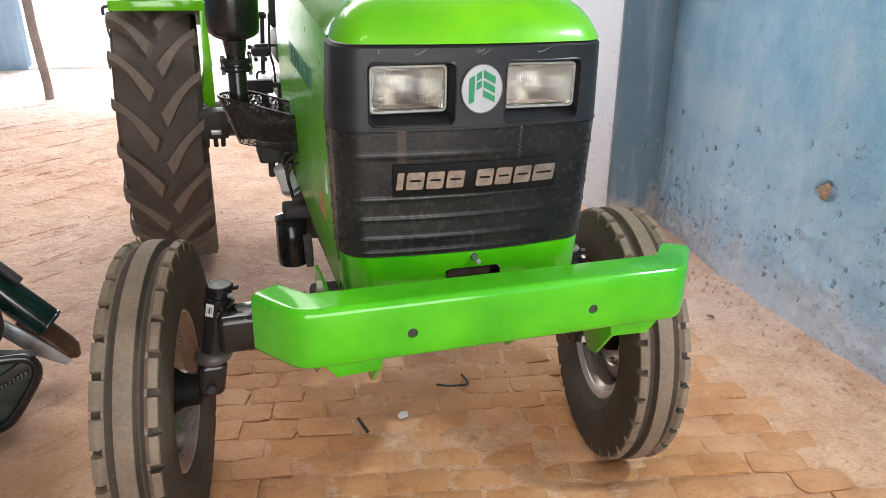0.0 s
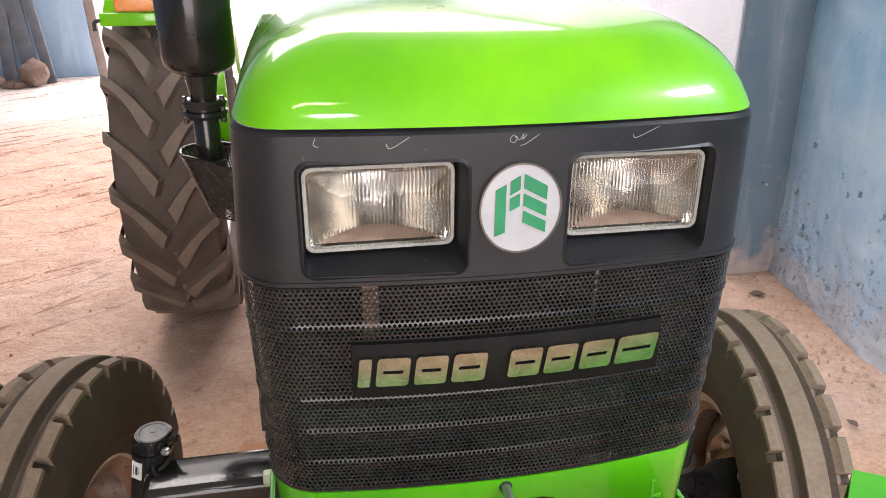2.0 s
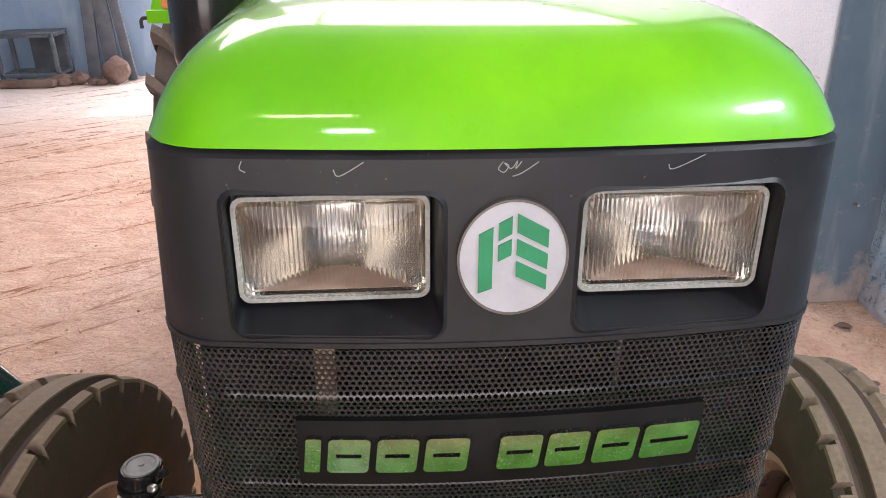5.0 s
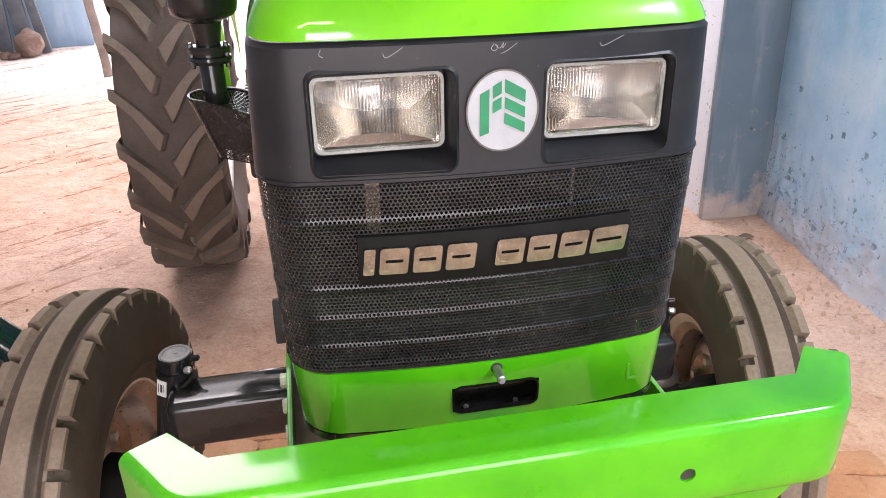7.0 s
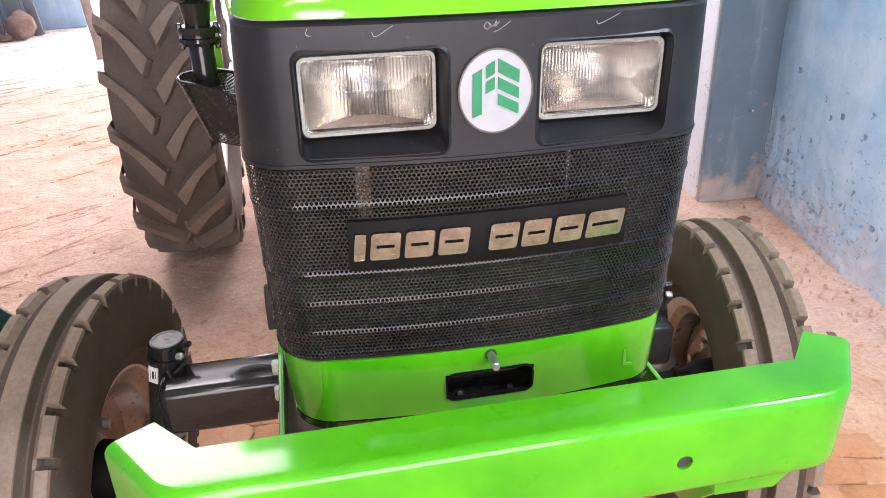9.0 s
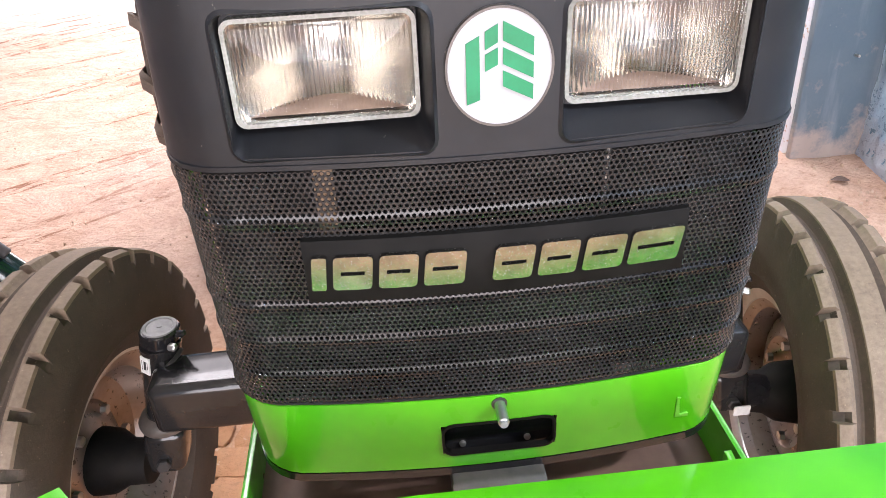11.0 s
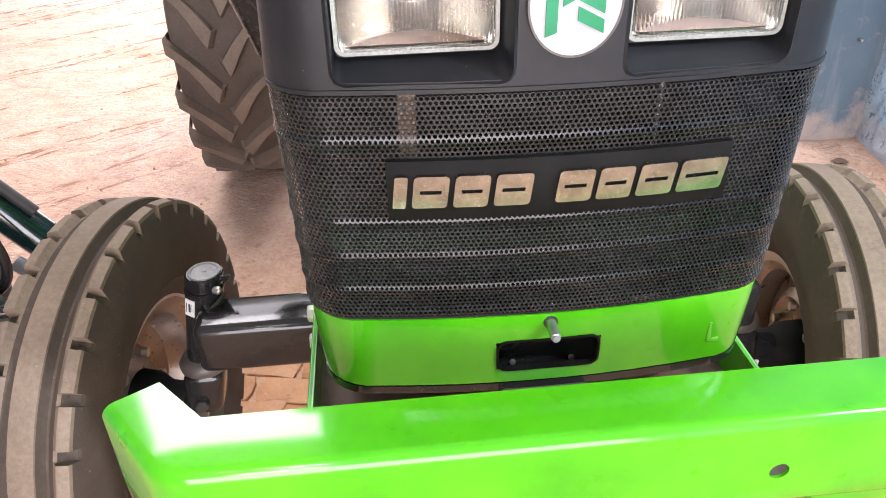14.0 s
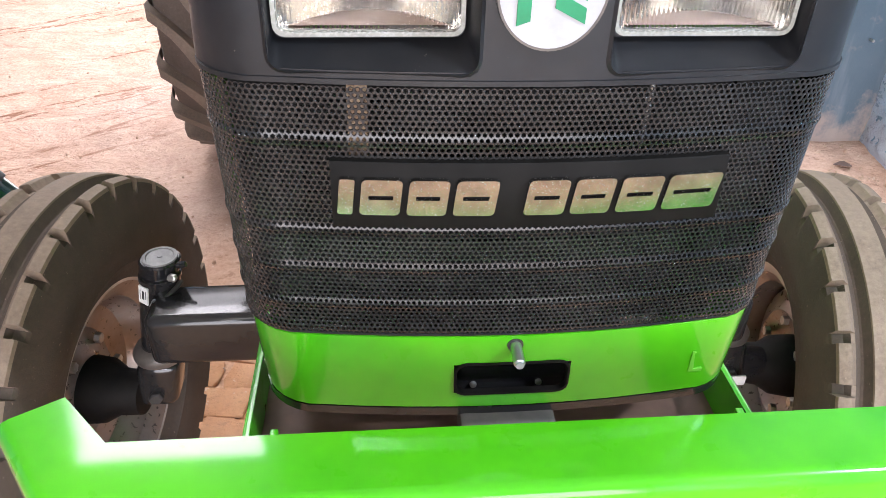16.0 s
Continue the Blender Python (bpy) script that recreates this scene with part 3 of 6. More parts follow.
def make_plaster_wall():
    """The rough limewashed wall beside the tractor, with lumps and a chipped hole."""
    ys = np.arange(-2.6, 2.21, 0.0105)
    zs = np.arange(-0.15, 2.2, 0.0125)
    verts, faces, slots = [], [], []
    rnd = random.Random(11)
    pits = []
    for k in range(190):
        z = 0.05 + 0.80 * rnd.random() ** 1.8
        pits.append((rnd.uniform(-1.4, 2.15), z, rnd.uniform(0.010, 0.026), rnd.uniform(0.005, 0.010), rnd.uniform(-0.2, 0.9)))
    dent = np.zeros((len(zs), len(ys)))
    for py, pz, a, c, tilt in pits:
        j0, j1 = np.searchsorted(zs, (pz - 0.05, pz + 0.05))
        i0, i1 = np.searchsorted(ys, (py - 0.05, py + 0.05))
        dy, dz = np.meshgrid(ys[i0:i1] - py, zs[j0:j1] - pz)
        u, v = dy * math.cos(tilt) - dz * math.sin(tilt), dy * math.sin(tilt) + dz * math.cos(tilt)
        dent[j0:j1, i0:i1] = np.maximum(dent[j0:j1, i0:i1], 1 - np.hypot(u / a, v / c))
    for j, z in enumerate(zs):
        for i, y in enumerate(ys):
            d = 0.009 * noise.noise((y * 2.2, z * 2.2, 5)) + 0.005 * noise.noise((y * 8, z * 8, 2)) + 0.0035 * noise.noise((y * 19, z * 15, 12))
            rough = max(0.0, 1.0 - z / 0.75)
            d += (0.007 * rough + 0.001) * noise.noise((y * 24, z * 24, 9)) + 0.006 * rough * noise.noise((y * 6, z * 9, 4))
            hole = math.hypot((y - 0.966) / 0.06, (z - 0.565) / 0.05) + 0.5 * noise.noise((y * 30, z * 30, 1))
            d -= 0.03 * max(0.0, 1 - hole) + 0.014 * dent[j, i]
            verts.append((1.84 + 0.068 * max(0.0, min(1.0, (y - 0.8) / 1.4)) - d - 0.02 * max(0.0, 0.10 - z) / 0.10 * (0.6 + 0.4 * noise.noise((y * 3, 1, 1))), y, z))
    w = len(ys)
    for j in range(len(zs) - 1):
        for i in range(w - 1):
            faces.append((j * w + i, j * w + i + 1, (j + 1) * w + i + 1, (j + 1) * w + i))
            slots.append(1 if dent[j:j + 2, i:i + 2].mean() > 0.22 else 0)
    base = len(verts)
    for y in (ys[0], ys[-1]):
        for z in (zs[0], zs[-1]):
            verts.append((2.05, y, z))
    faces += [(base, base + 1, base + 3, base + 2)]
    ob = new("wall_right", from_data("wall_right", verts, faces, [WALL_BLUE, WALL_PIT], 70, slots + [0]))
    return tagged(ob, "rough light blue limewashed plaster wall with chips", "wall", kind="structure")


make_plaster_wall()
for y0, y1, z0, z1 in ((-4.9, -1.31, 2.17, 4.2), (-0.89, 2.2, 2.17, 4.2), (-1.31, -0.89, 2.17, 2.69), (-1.31, -0.89, 3.01, 4.2)):
    wall("wall_right_upper", (1.84, y0, z0), (2.05, y1, z1), WALL_BLUE, "light blue limewashed upper wall round a small vent", 0)
wall("wall_right_front", (1.84, -4.9, -0.1), (2.05, -2.58, 2.168), WALL_BLUE, "light blue limewashed wall behind the camera")
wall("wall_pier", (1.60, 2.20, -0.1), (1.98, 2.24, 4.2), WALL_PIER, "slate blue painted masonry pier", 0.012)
wall("wall_right_rear", (1.605, 2.242, -0.1), (1.90, 8.38, 4.2), WALL_WHITE, "white limewashed wall behind the pier")
wall("wall_back", (-7.0, 8.4, -0.1), (-2.40, 8.65, 4.2), WALL_BACK, "pale blue limewashed back wall")
wall("wall_back_lintel", (-2.40, 8.4, 2.9), (1.90, 8.65, 4.2), WALL_BACK, "pale blue wall over the back doorway")
wall("wall_left", (-7.2, -5.2, -0.1), (-7.0, 8.65, 4.2), WALL_BACK, "pale blue limewashed side wall")
wall("wall_front", (1.6, -5.2, -0.1), (2.05, -5.0, 4.2), WALL_BACK, "pale blue wall beside the front doorway")
wall("wall_front_left", (-7.0, -5.2, -0.1), (-2.5, -5.0, 4.2), WALL_BACK, "pale blue wall beside the front doorway")
for x0, x1, z0, z1 in ((-2.5, -1.55, 3.2, 4.2), (-0.75, 1.6, 3.2, 4.2), (-1.55, -0.75, 3.2, 3.25), (-1.55, -0.75, 3.85, 4.2)):
    wall("wall_front_lintel", (x0, -5.2, z0), (x1, -5.0, z1), WALL_BACK, "pale blue wall over the front doorway", 0)


def make_roof():
    bm = bmesh.new()
    for x0, x1, y0, y1 in ((-7.2, 2.05, -5.2, -3.36), (-7.2, -1.02, -3.36, -3.14), (-0.58, 2.05, -3.36, -3.14), (-7.2, 2.05, -3.14, -2.33), (-7.2, -1.36, -2.33, -2.23), (-0.60, 2.05, -2.33, -2.23), (-7.2, 2.05, -2.23, 2.28),
                           (-7.2, -2.8, 2.28, 6.48), (1.5, 2.05, 2.28, 6.48), (-7.2, 2.05, 6.48, 8.65)):
        box((x0, y0, 4.2), (x1, y1, 4.26), 0, 2, bm)
    return solo("ceiling", bm, ROOF, "grey corrugated sheet roof of the shed", "ceiling", kind="structure")


make_roof()
# Unseen opaque sheets, added to keep the sun out of the roof openings.
wall("ceiling_skylight", (-2.9, 2.2, 4.27), (1.6, 6.6, 4.29), ROOF, "opaque sheet added over the roof opening to block the sun", 0)
wall("ceiling_skylight_front", (-1.1, -3.45, 4.27), (-0.5, -3.05, 4.29), ROOF, "opaque sheet added over the front roof slot to block the sun", 0)
wall("ceiling_skylight_small", (-1.45, -2.4, 4.27), (-0.5, -2.15, 4.29), ROOF, "opaque sheet added over the roof slot to block the sun", 0)
tagged(solo("yard", box((-14, 8.41, -0.05), (14, 30, ground_z(-2.6) + 0.012), 0), YARD_GLARE, "added pale slab outside the doorway, sun glare put into its colour", "ground"), kind="structure")

# ---------------------------------------------------------------- the tractor
TRACTOR = Matrix.Translation((X0, 0, 0)) @ pose(0, 0, 0, 0, LEAN, 0)
tractor = thing("tractor", "bright green tractor with black grille and dusty tyres", "tractor", TRACTOR)


def bow(x):
    return 0.35 * x * x


def nose_line(w, back, r=0.06, xs=None, n=6, front=0.0):
    """The nose seen from above: side, round corner, bowed front, round corner, side."""
    xs = xs or [(-1 + 2 * i / 16) * (w - r) for i in range(17)]
    y1 = bow(w - r)
    half = [(w - r + r * math.sin(a), y1 + r - r * math.cos(a)) for a in (math.pi / 2 * k / n for k in range(1, n + 1))]
    side = [(w, y1 + r + (back - y1 - r) * k / 4) for k in range(1, 5)]
    right = half + side
    left = [(-x, y) for x, y in reversed(right)]
    return [(x, y + front) for x, y in left + [(x, bow(x)) for x in xs] + right]


def loft(rings, skip=None):
    """A skin over rows of points; skip(j, i) leaves a cell open."""
    bm = bmesh.new()
    rows = [[bm.verts.new(p) for p in ring] for ring in rings]
    for j in range(len(rows) - 1):
        for i in range(len(rows[0]) - 1):
            if skip and skip(j, i):
                continue
            q = (rows[j][i], rows[j][i + 1], rows[j + 1][i + 1], rows[j + 1][i])
            if len({v.co.to_tuple(6) for v in q}) == 4:
                bm.faces.new(q)
    return bm


def half_width(z):
    low = 0.2475 + (0.269 - 0.2475) * min(1.0, max(0.0, (z - 0.85) / 0.34)) ** 0.8
    return low - 0.0075 * max(0.0, (z - 1.19) / 0.15)


# hood: side and top in one pressing with a round front edge
def make_hood():
    rings = []
    prof = [(0.000, 1.343), (0.0035, 1.352), (0.009, 1.364), (0.017, 1.377), (0.028, 1.390), (0.042, 1.401), (0.059, 1.4108),
            (0.080, 1.4175), (0.110, 1.4215), (0.150, 1.4243), (0.200, 1.4268), (0.235, 1.4280), (0.255, 1.4285)]
    for d, z in prof:
        w = 0.2615 - d
        r = max(0.06 - d * 0.2, 0.012) if w > 0.06 else w * 0.3
        ring = nose_line(w, 0.20, r, None, 6, d * 1.15)
        ends = [[(sx * w * (1 - 0.06 * k / 8), 0.20 + d * 1.15 * (1 - k / 8) + 0.98 * k / 8) for k in range(1, 9)] for sx in (-1, 1)]
        line = list(reversed(ends[0])) + ring + ends[1]
        rings.append([(x, y, z + 0.062 * max(0.0, y - 0.03) ** 0.9) for x, y in line])
    bm = loft(rings)
    crown, n = list(bm.verts)[-len(rings[-1]):], len(rings[-1])
    for k in range(n // 2):                                   # close the crown along the middle
        quad = (crown[k], crown[k + 1], crown[n - 2 - k], crown[n - 1 - k])
        bm.faces.new(quad if k + 1 != n - 2 - k else (quad[0], quad[1], quad[3]))
    return bm


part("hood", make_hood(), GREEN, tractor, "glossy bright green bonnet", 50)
for sx in (-1, 1):
    bm = bmesh.new()
    rings = []
    for z in (0.80, 0.812, 0.95, 1.10, 1.25, 1.339, 1.345):
        ins = 0.006 if z in (0.80, 1.345) else 0.0
        w = half_width(z) - 0.002 - ins
        rings.append([(sx * w * (1 - 0.06 * max(0, y - 0.2) / 0.98), y, z + (0.062 * max(0.0, y - 0.03) ** 0.9 if z > 1.3 else 0)) for y in (0.125, 0.16, 0.3, 0.5, 0.7, 0.9, 1.1, 1.18)])
    panel = part("side_panel", loft(rings), PANEL_GREEN, tractor, "bright green bonnet side panel", 50)
    for y0, y1, za, zb, mat, what in ((0.27, 0.33, 0.935, 0.985, ORANGE, "orange reflector decal"), (0.19, 0.205, 1.02, 1.10, FOOTBOARD, "pale decal strip"),
                                      *[(0.335 + 0.078 * k, 0.388 + 0.078 * k, 1.204, 1.252, EMBLEM_GREEN, "dark green decal bar") for k in range(6)]):
        w = half_width((za + zb) / 2) * (1 - 0.06 * max(0, (y0 + y1) / 2 - 0.2) / 0.98)
        part("decal", box((min(sx * (w - 0.006), sx * (w - 0.0011)), y0, za), (max(sx * (w - 0.006), sx * (w - 0.0011)), y1, zb), 0), mat, panel, what)

# black headlamp surround with two open recesses
XS = [-0.2075, -0.2045, -0.16, -0.11, -0.060, -0.050, -0.025, 0, 0.025, 0.050, 0.060, 0.11, 0.16, 0.2045, 0.2075]
ZS = [1.190, 1.193, 1.200, 1.24, 1.28, 1.3105, 1.336, 1.3415]


def make_surround():
    rings = []
    for z in ZS:
        d = 0.005 if z in (ZS[0], ZS[-1]) else 0.0
        rings.append([(x, y, z) for x, y in nose_line(half_width(z) + 0.002 - d, 0.125, half_width(z) + 0.002 - 0.2075 - d, XS, 7, d)])
    z, d = 1.3418, 0.035                                                   # shelf under the bonnet edge
    rings.append([(x, y, z) for x, y in nose_line(half_width(z) + 0.002 - d, 0.125, half_width(z) + 0.002 - 0.2075 - d, XS, 7, d)])

    def open_cell(j, i):
        if not 1.2 < (rings[j][0][2] + rings[j + 1][0][2]) / 2 < 1.318:
            return False
        x = (rings[j][i][0] + rings[j][i + 1][0]) / 2
        return 0.050 < abs(x) < 0.2045 and rings[j][i][1] < 0.02 and rings[j][i + 1][1] < 0.02
    return loft(rings, open_cell)


surround = part("lamp_surround", make_surround(), SHROUD, tractor, "matt black plastic headlamp surround", 35)


def make_recess(sx):
    bm = bmesh.new()
    loops = []
    for x0, x1, z0, z1, r, y in ((0.046, 0.2085, 1.1955, 1.3150, 0.014, None), (0.0495, 0.2055, 1.1985, 1.3110, 0.012, -0.002), (0.0505, 0.2045, 1.1995, 1.3100, 0.011, 0.001),
                                 (0.0565, 0.2025, 1.2150, 1.3065, 0.008, 0.034), (0.0565, 0.2025, 1.2150, 1.3065, 0.008, 0.040)):
        o = rounded(x0, x1, z0, z1, r)
        loops.append([bm.verts.new((sx * x, (bow(x) + 0.0005) if y is None else (bow(x) + y if y < 0.01 else y), z)) for x, z in o])
    n = len(loops[0])
    for a, b in zip(loops, loops[1:]):
        for i in range(n):
            bm.faces.new((a[i], a[(i + 1) % n], b[(i + 1) % n], b[i]))
    return bm


def make_reflector(sx):
    bm = bmesh.new()
    nx, nz = 30, 20
    cx, cz, hx, hz = sx * 0.1295, 1.261, 0.0685, 0.0390
    rows = []
    for j in range(nz + 1):
        row = []
        for i in range(nx + 1):
            u, v = -1 + 2 * i / nx, -1 + 2 * j / nz
            r2 = (u * hx) ** 2 + (v * hz) ** 2
            y = 0.100 - r2 / (4 * 0.0195)
            row.append(bm.verts.new((cx + u * hx, max(0.036, min(y, 0.100)), cz + v * hz)))
        rows.append(row)
    for j in range(nz):
        for i in range(nx):
            bm.faces.new((rows[j][i], rows[j][i + 1], rows[j + 1][i + 1], rows[j + 1][i]))
    for edge in (rows[-1], [r[0] for r in rows], [r[-1] for r in rows]):      # flat walls that cut the bowl square
        front = [bm.verts.new((v.co.x, 0.0355, v.co.z)) for v in edge]
        back = [bm.verts.new(v.co) for v in edge]
        for k in range(len(edge) - 1):
            bm.faces.new((back[k], back[k + 1], front[k + 1], front[k]))
    return bm


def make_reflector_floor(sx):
    """The flat brown plate that closes the bowl below."""
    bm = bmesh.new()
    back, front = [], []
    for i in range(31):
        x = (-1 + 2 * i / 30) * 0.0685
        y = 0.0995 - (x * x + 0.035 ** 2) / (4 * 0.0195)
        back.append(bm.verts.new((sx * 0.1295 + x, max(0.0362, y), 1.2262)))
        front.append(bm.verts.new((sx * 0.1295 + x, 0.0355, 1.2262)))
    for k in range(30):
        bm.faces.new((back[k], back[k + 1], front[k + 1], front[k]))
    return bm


def make_lens(sx):
    """A pressed glass cover: slightly domed front and a flat rim."""
    bm = bmesh.new()
    loops = []
    for d, y in ((0.0, 0.037), (0.0, 0.029), (0.0015, 0.0275), (0.005, 0.0275), (0.006, 0.0262), (0.02, 0.0245), (0.036, 0.0238)):
        x0, x1, z0, z1 = 0.0585 + d, 0.2005 - d, 1.2200 + d, 1.3025 - d
        loops.append([bm.verts.new((sx * x, y, z)) for x, z in rounded(x0, x1, z0, z1, max(0.009 - d, 0.003))])
    n = len(loops[0])
    for a, b in zip(loops, loops[1:]):
        for i in range(n):
            bm.faces.new((a[i], a[(i + 1) % n], b[(i + 1) % n], b[i]))
    bm.faces.new(loops[-1])
    back = [bm.verts.new((v.co.x, 0.033, v.co.z)) for v in loops[0]]
    for i in range(n):
        bm.faces.new((loops[0][i], loops[0][(i + 1) % n], back[(i + 1) % n], back[i]))
    bm.faces.new(back)
    return bm


for sx in (-1, 1):
    lamp = part("headlamp", make_recess(sx), SHROUD, tractor, "rectangular headlamp set in a black recess", 35)
    part("reflector", make_reflector(sx), REFLECTOR, lamp, "mirror bright lamp reflector", 60)
    socket = part("bulb_socket", lathe([(0.004, 0.0945), (0.0125, 0.0945), (0.0145, 0.0957), (0.0160, 0.1005)], 24, 'Y', Matrix.Translation((sx * 0.1295, 0, 1.261))), CHROME, lamp, "dusty bulb socket")
    part("bulb", lathe([(0.0005, 0.0665), (0.0035, 0.0672), (0.0055, 0.0700), (0.0060, 0.0740), (0.0060, 0.0950)], 16, 'Y', Matrix.Translation((sx * 0.1295, 0, 1.261))), WHITE_ENAMEL, socket, "frosted glass bulb")
    part("reflector_floor", make_reflector_floor(sx), BROWN_MIRROR, lamp, "brown floor of the lamp bowl")
    a, b = sorted((sx * 0.0545, sx * 0.2045))
    part("lamp_seal", ring_plate(rounded(a, b, 1.2140, 1.3085, 0.009), rounded(a + 0.0055, b - 0.0055, 1.2210, 1.3015, 0.006), 0.0372, 0.0392), SHROUD, lamp, "black seal round the lamp glass")
    lens = part("lens", make_lens(sx), GLASS, lamp, "clear ribbed glass headlamp lens", 30)
    lens.visible_shadow = False
    a, b = sorted((sx * 0.0575, sx * 0.2015))
    part("glass_edge", ring_plate(rounded(a, b, 1.2190, 1.3035, 0.009), rounded(a + 0.0034, b - 0.0034, 1.2224, 1.3001, 0.007), 0.0268, 0.036), GLASS_EDGE, lamp, "pale ground edge of the lamp glass")


# round enamel badge with slanted green bars
def ellipse(a, b, n=48):
    return [(a * math.cos(2 * math.pi * k / n), 1.2635 + b * math.sin(2 * math.pi * k / n)) for k in range(n)]


BA, BB, BC = 0.0395, 0.0440, 1.2635
badge = part("badge", prism(ellipse(BA, BB), -0.005, 0.006, 'Y', 0.0012), WHITE_ENAMEL, tractor, "round white enamel badge")
part("badge_ring", ring_plate(ellipse(BA + 0.001, BB + 0.001), ellipse(BA - 0.0008, BB - 0.0008), -0.0056, 0.006), FLAP, badge, "dark rim of the badge")
for u0, u1, va, vb, vc, vd in ((-0.635, -0.38, 0.44, 0.56, -0.52, -0.60), (-0.28, -0.04, 0.62, 0.74, 0.44, 0.32), (-0.28, -0.04, 0.24, 0.35, 0.07, -0.04),
                               (0.056, 0.63, 0.78, 0.49, 0.18, 0.46), (0.056, 0.63, 0.35, 0.07, -0.20, 0.07), (0.056, 0.63, -0.04, -0.31, -0.57, -0.31)):
    shape = [(BA * u, BC + BB * v) for u, v in ((u0, va), (u1, vb), (u1, vc), (u0, vd))]
    part("badge_bar", prism(shape, -0.0062, -0.004, 'Y'), EMBLEM_GREEN, badge, "green slanted bar")

# chalk ticks above the lamps
for pts in (((-0.125, 1.329), (-0.121, 1.3245), (-0.104, 1.3345)), ((0.110, 1.3285), (0.114, 1.325), (0.137, 1.3345)),
            ((-0.002, 1.3235), (0.004, 1.3255), (0.016, 1.3335)),
            ((-0.009, 1.334), (-0.012, 1.329), (-0.008, 1.3265), (-0.005, 1.331), (-0.008, 1.333), (-0.003, 1.329), (0.001, 1.3345), (0.000, 1.329), (0.004, 1.334)),
            ((-0.187, 1.3345), (-0.189, 1.329), (-0.185, 1.3265))):
    part("chalk_mark", tube([(x, bow(x) - 0.0001, z) for x, z in pts], 0.00038, 6, None, 5), CHALK, surround, "white chalk inspection mark")


# perforated grille: a wrapped steel sheet with pressed ridges and real holes
RIDGES = (1.1425, 1.0585, 1.0195, 0.9795)
G0, G1, GBACK = 0.944, 1.1915, 0.125


def ridge(z):
    return sum(0.0016 * math.exp(-((z - r) / 0.0042) ** 2) for r in RIDGES) + 0.0015 * math.exp(-((z - 0.950) / 0.006) ** 2)


def grille_point(s, z, depth=0.0):
    """s runs along the wrapped sheet from its middle, in metres of the top line."""
    w0 = 0.2705
    w = half_width(z) - 0.0005
    k = w / w0
    r = 0.060
    flat = w0 - r
    arc = r * math.pi / 2
    a = abs(s)
    out = ridge(z) - depth
    if a <= flat:
        x, y = a * k, bow(a * k)
        nx, ny = 0.0, -1.0
    elif a <= flat + arc:
        t = (a - flat) / r
        x, y = flat * k + r * math.sin(t), bow(flat * k) + r - r * math.cos(t)
        nx, ny = math.sin(t), -math.cos(t)
    else:
        x, y = flat * k + r, bow(flat * k) + r + (a - flat - arc)
        nx, ny = 1.0, 0.0
    return (math.copysign(x + nx * out, s) if s else 0.0, y + ny * out, z)


def make_grille():
    pitch = 0.0052
    px, pz = pitch, pitch * math.sqrt(3) / 2
    half = 0.2105 + 0.060 * math.pi / 2 + (GBACK - 0.0755)
    nx, nz = int(2 * half / px), int((G1 - G0) / pz)
    index, verts, faces = {}, [], []

    def vert(s, z, d):
        key = (round(s * 1e5), round(z * 1e5), round(d * 1e5))
        if key not in index:
            index[key] = len(verts)
            verts.append(grille_point(s, z, d))
        return index[key]
    rad = pitch / math.sqrt(3)
    turn = [radians(30 + 60 * k) for k in range(6)]
    for j in range(nz):
        for i in range(nx):
            s = -half + (i + 0.5 + 0.5 * (j % 2)) * px
            z = G0 + (j + 0.5) * pz
            if (abs(s) < 0.160 and 1.070 < z < 1.124) or abs(s) > 0.2105 + 0.060 * 1.35:   # plain behind the name plate and on the flanks
                outer = [vert(s + rad * math.cos(a), z + rad * math.sin(a), 0.0) for a in turn]
                faces.append(tuple(outer))
                continue
            outer = [vert(s + rad * math.cos(a), z + rad * math.sin(a), 0.0) for a in turn]
            hr = 0.00205 * (1 + 0.05 * math.sin(i * 12.9 + j * 7.1))
            inner = [vert(s + hr * math.cos(a), z + hr * math.sin(a), 0.0) for a in turn]
            deep = [vert(s + 0.80 * hr * math.cos(a), z + 0.80 * hr * math.sin(a), 0.0009) for a in turn]
            for k in range(6):
                n = (k + 1) % 6
                faces.append((outer[k], outer[n], inner[n], inner[k]))
                faces.append((inner[k], inner[n], deep[n], deep[k]))
    return from_data("grille", verts, faces, MESH_BLACK, 50)


grille = new("grille", make_grille())
grille.parent = tractor
tagged(grille, "black perforated steel grille with pressed ridges")
for z0, z1, out in ((0.9425, 0.9465, 0.0015), (1.1885, 1.1945, 0.0015)):
    rings = [[(x, y, z) for x, y in nose_line(half_width(z) + out - d, GBACK, 0.06, None, 6, -out + d)] for z, d in ((z0, 0.003), (z0 + 0.001, 0), (z1 - 0.001, 0), (z1, 0.003))]
    part("grille_edge", loft(rings), SHROUD, grille, "black rolled edge of the grille")

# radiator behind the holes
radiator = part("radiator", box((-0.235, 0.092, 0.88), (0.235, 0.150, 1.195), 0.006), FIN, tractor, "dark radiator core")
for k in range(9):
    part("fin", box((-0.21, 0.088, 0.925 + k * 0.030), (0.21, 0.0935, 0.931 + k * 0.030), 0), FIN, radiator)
# Added shields that stop light leaking through the grille's side holes.
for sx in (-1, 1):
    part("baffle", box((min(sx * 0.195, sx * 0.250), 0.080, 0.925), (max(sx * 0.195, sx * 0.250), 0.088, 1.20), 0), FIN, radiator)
part("side_strip", box((-0.150, 0.030, 1.10), (-0.133, 0.034, 1.19), 0.001), YELLOW_TAG, radiator, "ochre strip behind the grille")
part("cable", rod((0.098, 0.034, 1.08), (0.100, 0.034, 1.19), 0.0025), STEEL, radiator, "pale cable behind the grille")

